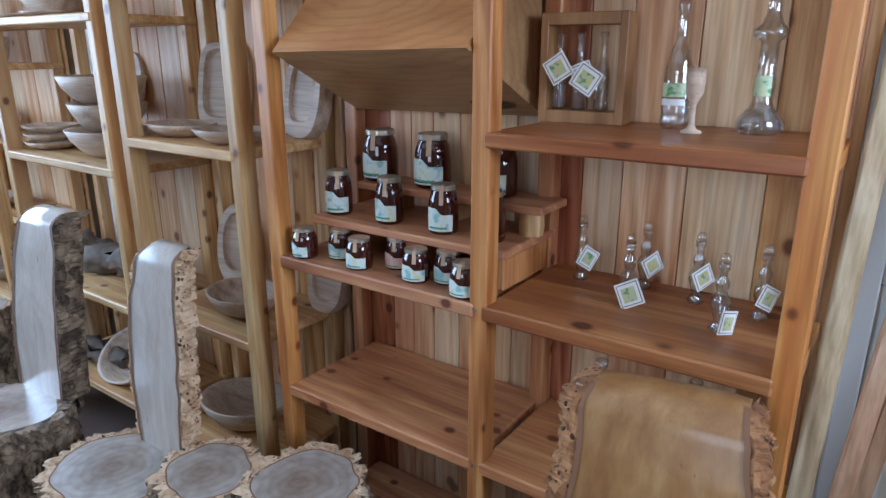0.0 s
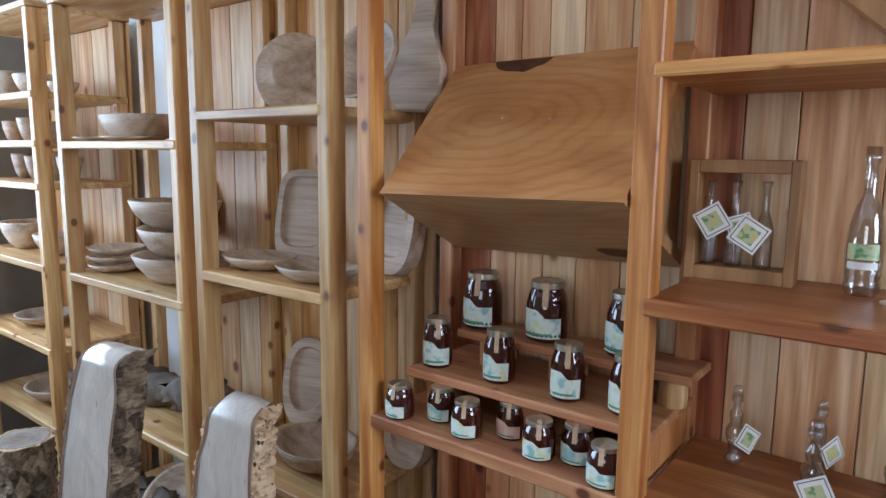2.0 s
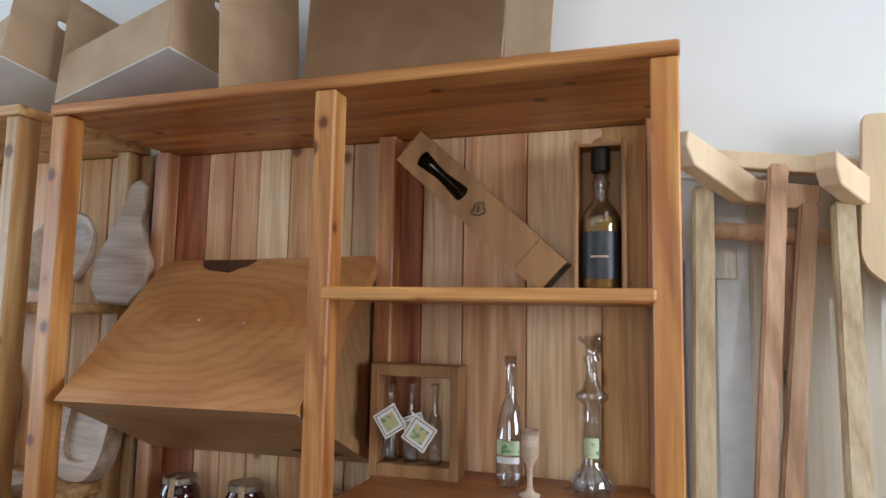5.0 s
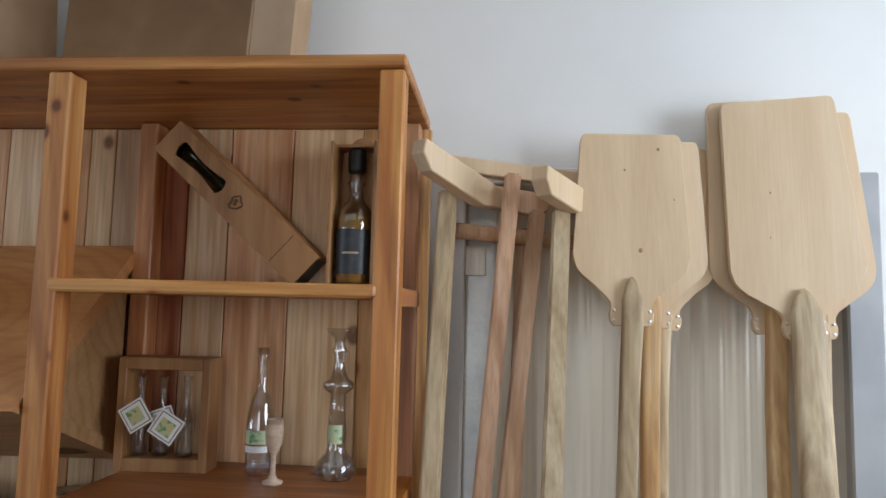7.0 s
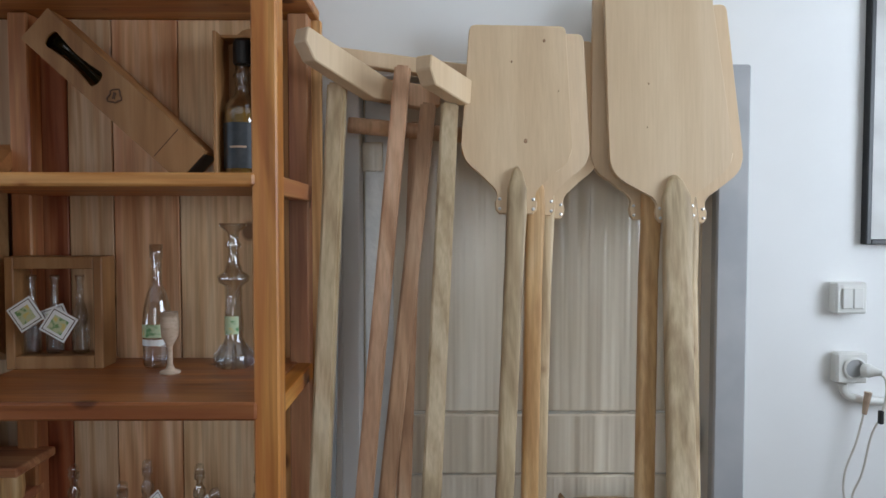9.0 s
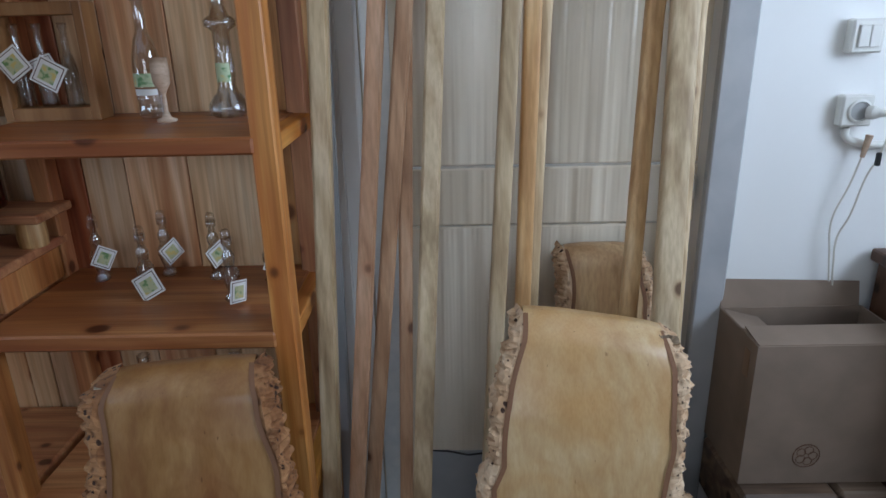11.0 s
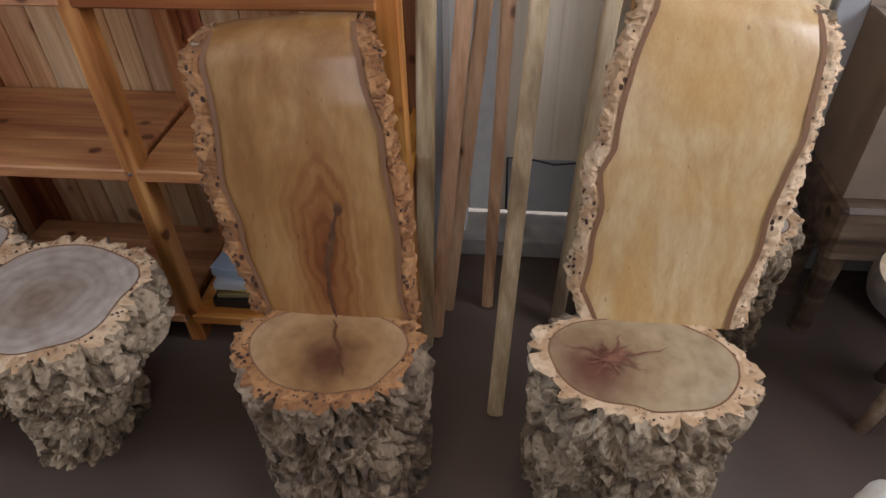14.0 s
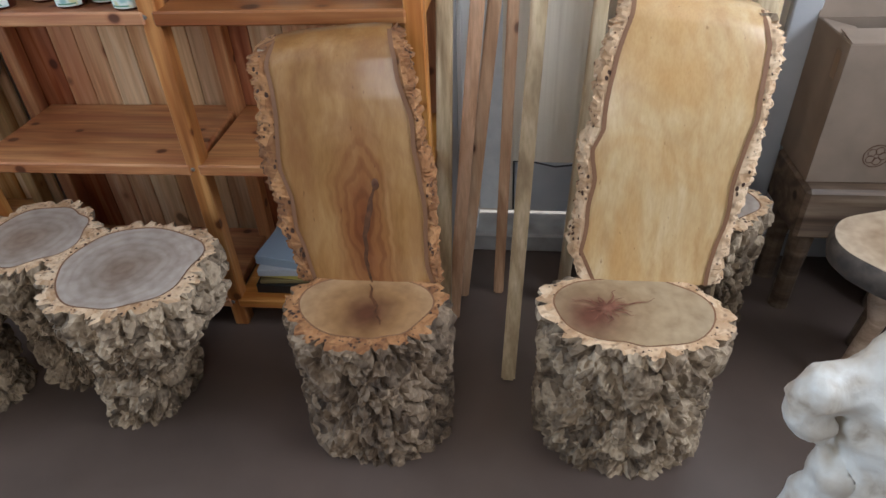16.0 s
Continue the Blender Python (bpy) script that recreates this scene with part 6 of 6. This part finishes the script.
# ---------------------------------------------------------------- cardboard trays on top of the shelves
def tray(label, corner, yaw, roll, tilt, length=0.40, depth=0.27, height=0.27, top=2.012):
    """An open carton tray whose lower front corner on the right lies at corner; its front is raised."""
    t = thing("cardboard_tray", label, "cardboard tray", "trays on top of the shelves")
    t.matrix_world = Matrix.Translation(corner) @ pose(0, 0, 0, 0, 0, yaw) @ pose(0, 0, 0, 0, roll, 0) @ pose(0, 0, 0, tilt, 0, 0)
    low = min((t.matrix_world @ Vector((x, y, 0))).z for x in (-length, 0) for y in (0, depth))
    t.matrix_world = Matrix.Translation((0, 0, top - low)) @ t.matrix_world
    part("underside", box(-length, 0, 0, depth, 0, 0.003), cardboard_white, t, "white outer face")
    part("front_panel", box(-length, 0, 0, 0.003, 0.003, height * 0.45), kraft, t)
    part("back_panel", box(-length, 0, depth - 0.003, depth, 0.003, height), kraft, t)
    hole = [(depth / 2 + 0.032 * math.copysign(abs(math.cos(a)) ** 0.5, math.cos(a)), height * 0.62 + 0.012 * math.copysign(abs(math.sin(a)) ** 0.5, math.sin(a))) for a in (2 * math.pi * (i + 0.5) / 24 for i in range(24))]
    for x in (-0.003, -length):
        part("end_panel", moved(holed_panel(depth, height, hole, -0.003, 0.0), Matrix.Translation((x + 0.003, 0, 0.0032)) @ pose(0, 0, 0, 0, 0, 90) @ Matrix.Diagonal((1, -1, 1, 1)) @ Matrix.Translation((0, -0.003, 0))), kraft, t, "brown end with a hand hole")
    return t


tray("brown cardboard tray tipped up on the pine shelf", (-0.225, 1.325, 2.083), -12, -8, -8)
tray("brown cardboard tray tipped up beside another", (-0.70, 1.335, 2.122), -12, -12, -12, 0.36)
tray("brown cardboard tray leaning on the pale shelf", (-1.11, 1.335, 2.10), -12, -12, -11, 0.34)
tray("brown cardboard tray at the end of the row", (-1.50, 1.36, 2.10), -12, -11, -10, 0.34)
bx = thing("cardboard_box", "large open cardboard box lying on its side on the shelf", "cardboard box", at=(-0.10, 1.33, 2.002))
part("base", box(0, 0.56, 0, 0.30, 0, 0.004), kraft, bx)
part("back_panel", moved(box(0, 0.56, 0, 0.004, 0, 0.36), Matrix.Translation((0, 0.296, 0)) @ pose(0, 0, 0, -4, 0, 0)), kraft, bx)
part("side_panel", moved(box(-0.004, 0.0, 0, 0.296, 0, 0.36), pose(0.0, 0, 0.004, 0, -3, 0)), kraft, bx)
part("side_panel", moved(box(0, 0.004, 0, 0.296, 0, 0.36), pose(0.556, 0, 0.004, 0, 4, 0)), kraft, bx)
part("top_panel", box(-0.02, 0.58, 0.0, 0.30, 0.366, 0.37), kraft, bx)
part("flap", moved(box(0, 0.085, 0, 0.003, 0, 0.35), pose(0.562, 0.0, 0.004, 0, 4, -18)), kraft, bx)


# ---------------------------------------------------------------- carved ware on the pale shelves
def bowl(label, at, r, h, flat=0.0, squash=0.8, tip=0, mat=None, group="carved bowls and plates"):
    ob = lathe([(0, 0), (r * 0.45, 0), (r * 0.7, h * 0.22), (r * 0.9, h * 0.6), (r, h * 0.96), (r * 0.97, h), (r * 0.9, h * 0.93), (r * 0.75, h * (0.5 + flat)), (r * 0.4, h * (0.25 + flat)), (0, h * (0.2 + flat))], 40, squash=squash)
    o = tagged(part("wooden_bowl" if h > 0.04 else "wooden_plate", ob, mat or bowl_mat, smooth=True), label, "bowl" if h > 0.04 else "plate", group)
    o.matrix_world = pose(*at, tip, 0, random.uniform(-20, 20) if not tip else 0)
    return o


def platter(label, at, w, h, well, turn=0, lean=-12, corner=0.5, thick=0.028):
    """A carved board with a sunken well, standing on edge."""
    def loop(kw, kh, n=44, dz=0.0):
        return [(kw * math.copysign(abs(math.cos(a)) ** corner, math.cos(a)) * (1 + 0.04 * noise.noise(Vector((math.cos(a) * 2, math.sin(a) * 2, w * 40)))), kh * math.copysign(abs(math.sin(a)) ** corner, math.sin(a)) + h / 2 + dz) for a in (2 * math.pi * i / n for i in range(n))]

    bm = bmesh.new()
    loops = [(loop(w / 2 * 0.97, h / 2 * 0.97), thick), (loop(w / 2, h / 2), thick * 0.5), (loop(w / 2 * 0.97, h / 2 * 0.98), 0), (loop(w / 2 * well, h / 2 * well, dz=h * 0.03), 0.0), (loop(w / 2 * (well - 0.06), h / 2 * (well - 0.05), dz=h * 0.03), 0.012)]
    rings = [[bm.verts.new((x, y, z)) for x, z in lp] for lp, y in loops]
    for r0, r1 in zip(rings, rings[1:]):
        for i in range(44):
            bm.faces.new((r0[i], r0[(i + 1) % 44], r1[(i + 1) % 44], r1[i]))
    bm.faces.new(rings[-1])
    bm.faces.new(rings[0][::-1])
    o = tagged(part("carved_platter", bm, bowl_mat), label, "platter", "carved bowls and plates")
    o.matrix_world = pose(*at, lean, 0, turn)
    return o


A1, A2, A3, A4 = 1.592, 1.158, 0.62, 0.20
ho = thing("turned_disc", "round turned wooden platter with raised boss leaning on planks", "platter", at=(-0.985, 1.545, A1))
part("disc", moved(lathe([(0, 0.012), (0.05, 0.012), (0.056, 0.02), (0.062, 0.010), (0.11, 0.004), (0.118, 0.0), (0.118, -0.008), (0, -0.012)], 44), Matrix.Translation((0, 0, 0.118)) @ pose(0, 0, 0, 80, 0, 34)), bowl_mat, ho, smooth=True)
bd = [(-0.05, 0.0), (-0.085, 0.04), (-0.088, 0.11), (-0.055, 0.17), (-0.03, 0.21), (-0.036, 0.27), (-0.03, 0.31), (0.0, 0.325), (0.03, 0.31), (0.036, 0.27), (0.03, 0.21), (0.055, 0.17), (0.088, 0.11), (0.085, 0.04), (0.05, 0.0)]
vb = tagged(part("carved_board", prism(bd, 0, 0.024, 0.006), bowl_mat, smooth=False), "pear-shaped carved wooden board leaning on the planks", "board", "carved bowls and plates")
vb.matrix_world = pose(-0.575, 1.575, A1, -8, 3, 0)
bowl("pale turned bowl standing on its edge", (-0.62, 1.50, A1 + 0.098), 0.105, 0.06, tip=68, squash=1.0)
bowl("wide shallow wooden bowl on the shelf edge", (-1.0, 1.42, A2), 0.125, 0.04, squash=0.75)
bowl("wide shallow wooden bowl beside another", (-0.725, 1.395, A2), 0.12, 0.042, squash=0.72)
platter("upright carved wooden tray with a square well", (-1.02, 1.575, A2), 0.20, 0.285, 0.78, turn=16)
platter("thick carved wooden tray standing at the shelf end", (-0.66, 1.57, A2), 0.17, 0.26, 0.7, turn=-6, corner=0.7, thick=0.05)
platter("oval carved wooden platter standing on the shelf", (-1.02, 1.575, A3), 0.17, 0.29, 0.72, turn=18, corner=0.85, thick=0.04)
bowl("broad wooden bowl with a flat base", (-0.80, 1.44, A3), 0.135, 0.075)
platter("rough-edged carved platter leaning in the corner", (-0.60, 1.57, A3), 0.15, 0.20, 0.7, corner=0.8, thick=0.05)
bowl("large rough wooden basin on the lowest board", (-0.86, 1.45, A4), 0.16, 0.10)
B1, B2, B3, B4 = 1.515, 1.05, 0.58, 0.20
bowl("pale wooden bowl on a narrow shelf", (-1.68, 1.45, B1), 0.17, 0.09, squash=0.7)
bowl("thin wooden plate lying on the shelf", (-1.82, 1.37, B1), 0.10, 0.014)
bowl("thin wooden plate beside a bowl", (-1.56, 1.36, B1), 0.11, 0.014)
for k in range(3):
    bowl("round wooden plate in a stack of three", (-1.855, 1.43, B2 + 0.03 * k), 0.10, 0.03, squash=1)
    bowl("white-edged carved bowl in a stack of three", (-1.47 - 0.015 * k, 1.46, B2 + (0, 0.09, 0.18)[k]), 0.185 - 0.008 * k, 0.095, squash=0.72)
platter("round-topped wooden board behind the bowls", (-1.62, 1.60, B2 + 0.12), 0.16, 0.24, 0.8, corner=0.9, thick=0.02)
drift = speckled("driftwood", [(0.3, (0.08, 0.06, 0.045)), (0.55, (0.20, 0.155, 0.115)), (0.7, (0.30, 0.24, 0.18))], 14, 0.8, 0.7, 0.01)


def log(label, at, pts, rad, mat, name="driftwood_log"):
    bm = rod(pts, rad, 20)
    bmesh.ops.subdivide_edges(bm, edges=[e for e in bm.edges if e.calc_length() > 0.05], cuts=4, use_grid_fill=True)
    for v in bm.verts:
        v.co += Vector((1, 1, 1)) * lumps(v.co, 3, 12, 0.02)
    o = tagged(part(name, bm, mat, smooth=True), label, "log", "rough wood on the shelves")
    o.matrix_world = pose(*at)
    return o


log("dark gnarled piece of driftwood on a shelf", (-1.78, 1.45, B3 + 0.06), [(-0.16, 0, 0), (-0.03, 0.02, 0.02), (0.12, 0, 0), (0.26, 0.03, 0.02)], [0.05, 0.065, 0.06, 0.035], drift)
log("grey chunk of old wood on a shelf", (-1.42, 1.47, B3 + 0.07), [(-0.12, 0, 0), (0.02, 0.02, 0.03), (0.15, 0, 0)], [0.05, 0.075, 0.045], drift)
bowl("big round wooden basin leaning low on the shelf", (-1.5, 1.47, B4 + 0.02), 0.17, 0.09, tip=35)
log("flat grey plank of weathered wood", (-1.75, 1.42, B4 + 0.03), [(-0.16, 0, 0), (0.0, 0.0, 0.01), (0.2, 0.02, 0)], [0.04, 0.05, 0.035], drift)
for z, items in ((1.70, ((-2.78, 0.09, 0.12), (-2.5, 0.10, 0.09), (-2.28, 0.06, 0.05))), (1.52, ((-2.8, 0.05, 0.09), (-2.62, 0.055, 0.10), (-2.42, 0.05, 0.08))), (1.36, ((-2.72, 0.05, 0.11), (-2.58, 0.05, 0.10), (-2.4, 0.045, 0.12), (-2.27, 0.05, 0.1))), (1.05, ((-2.72, 0.12, 0.12), (-2.42, 0.10, 0.09))), (0.72, ((-2.6, 0.13, 0.05),)), (0.40, ((-2.5, 0.15, 0.07),))):
    for x, r, h in items:
        bowl("small carved wooden cup on the far shelf" if r < 0.07 else "carved wooden bowl on the far shelf", (x, 1.46, z), r, h, squash=0.95, group="small ware on the far shelf")
st = thing("log_stool", "short log stool with pale sawn top in daylight", "stool", at=(-2.03, 1.14, 0))
stump(st, [(0, 0, 0, 0.10, 0.10), (0.45, 0, 0, 0.105, 0.10)], 55, grain_grey, 60, 0.01, 0.015, 0.1)
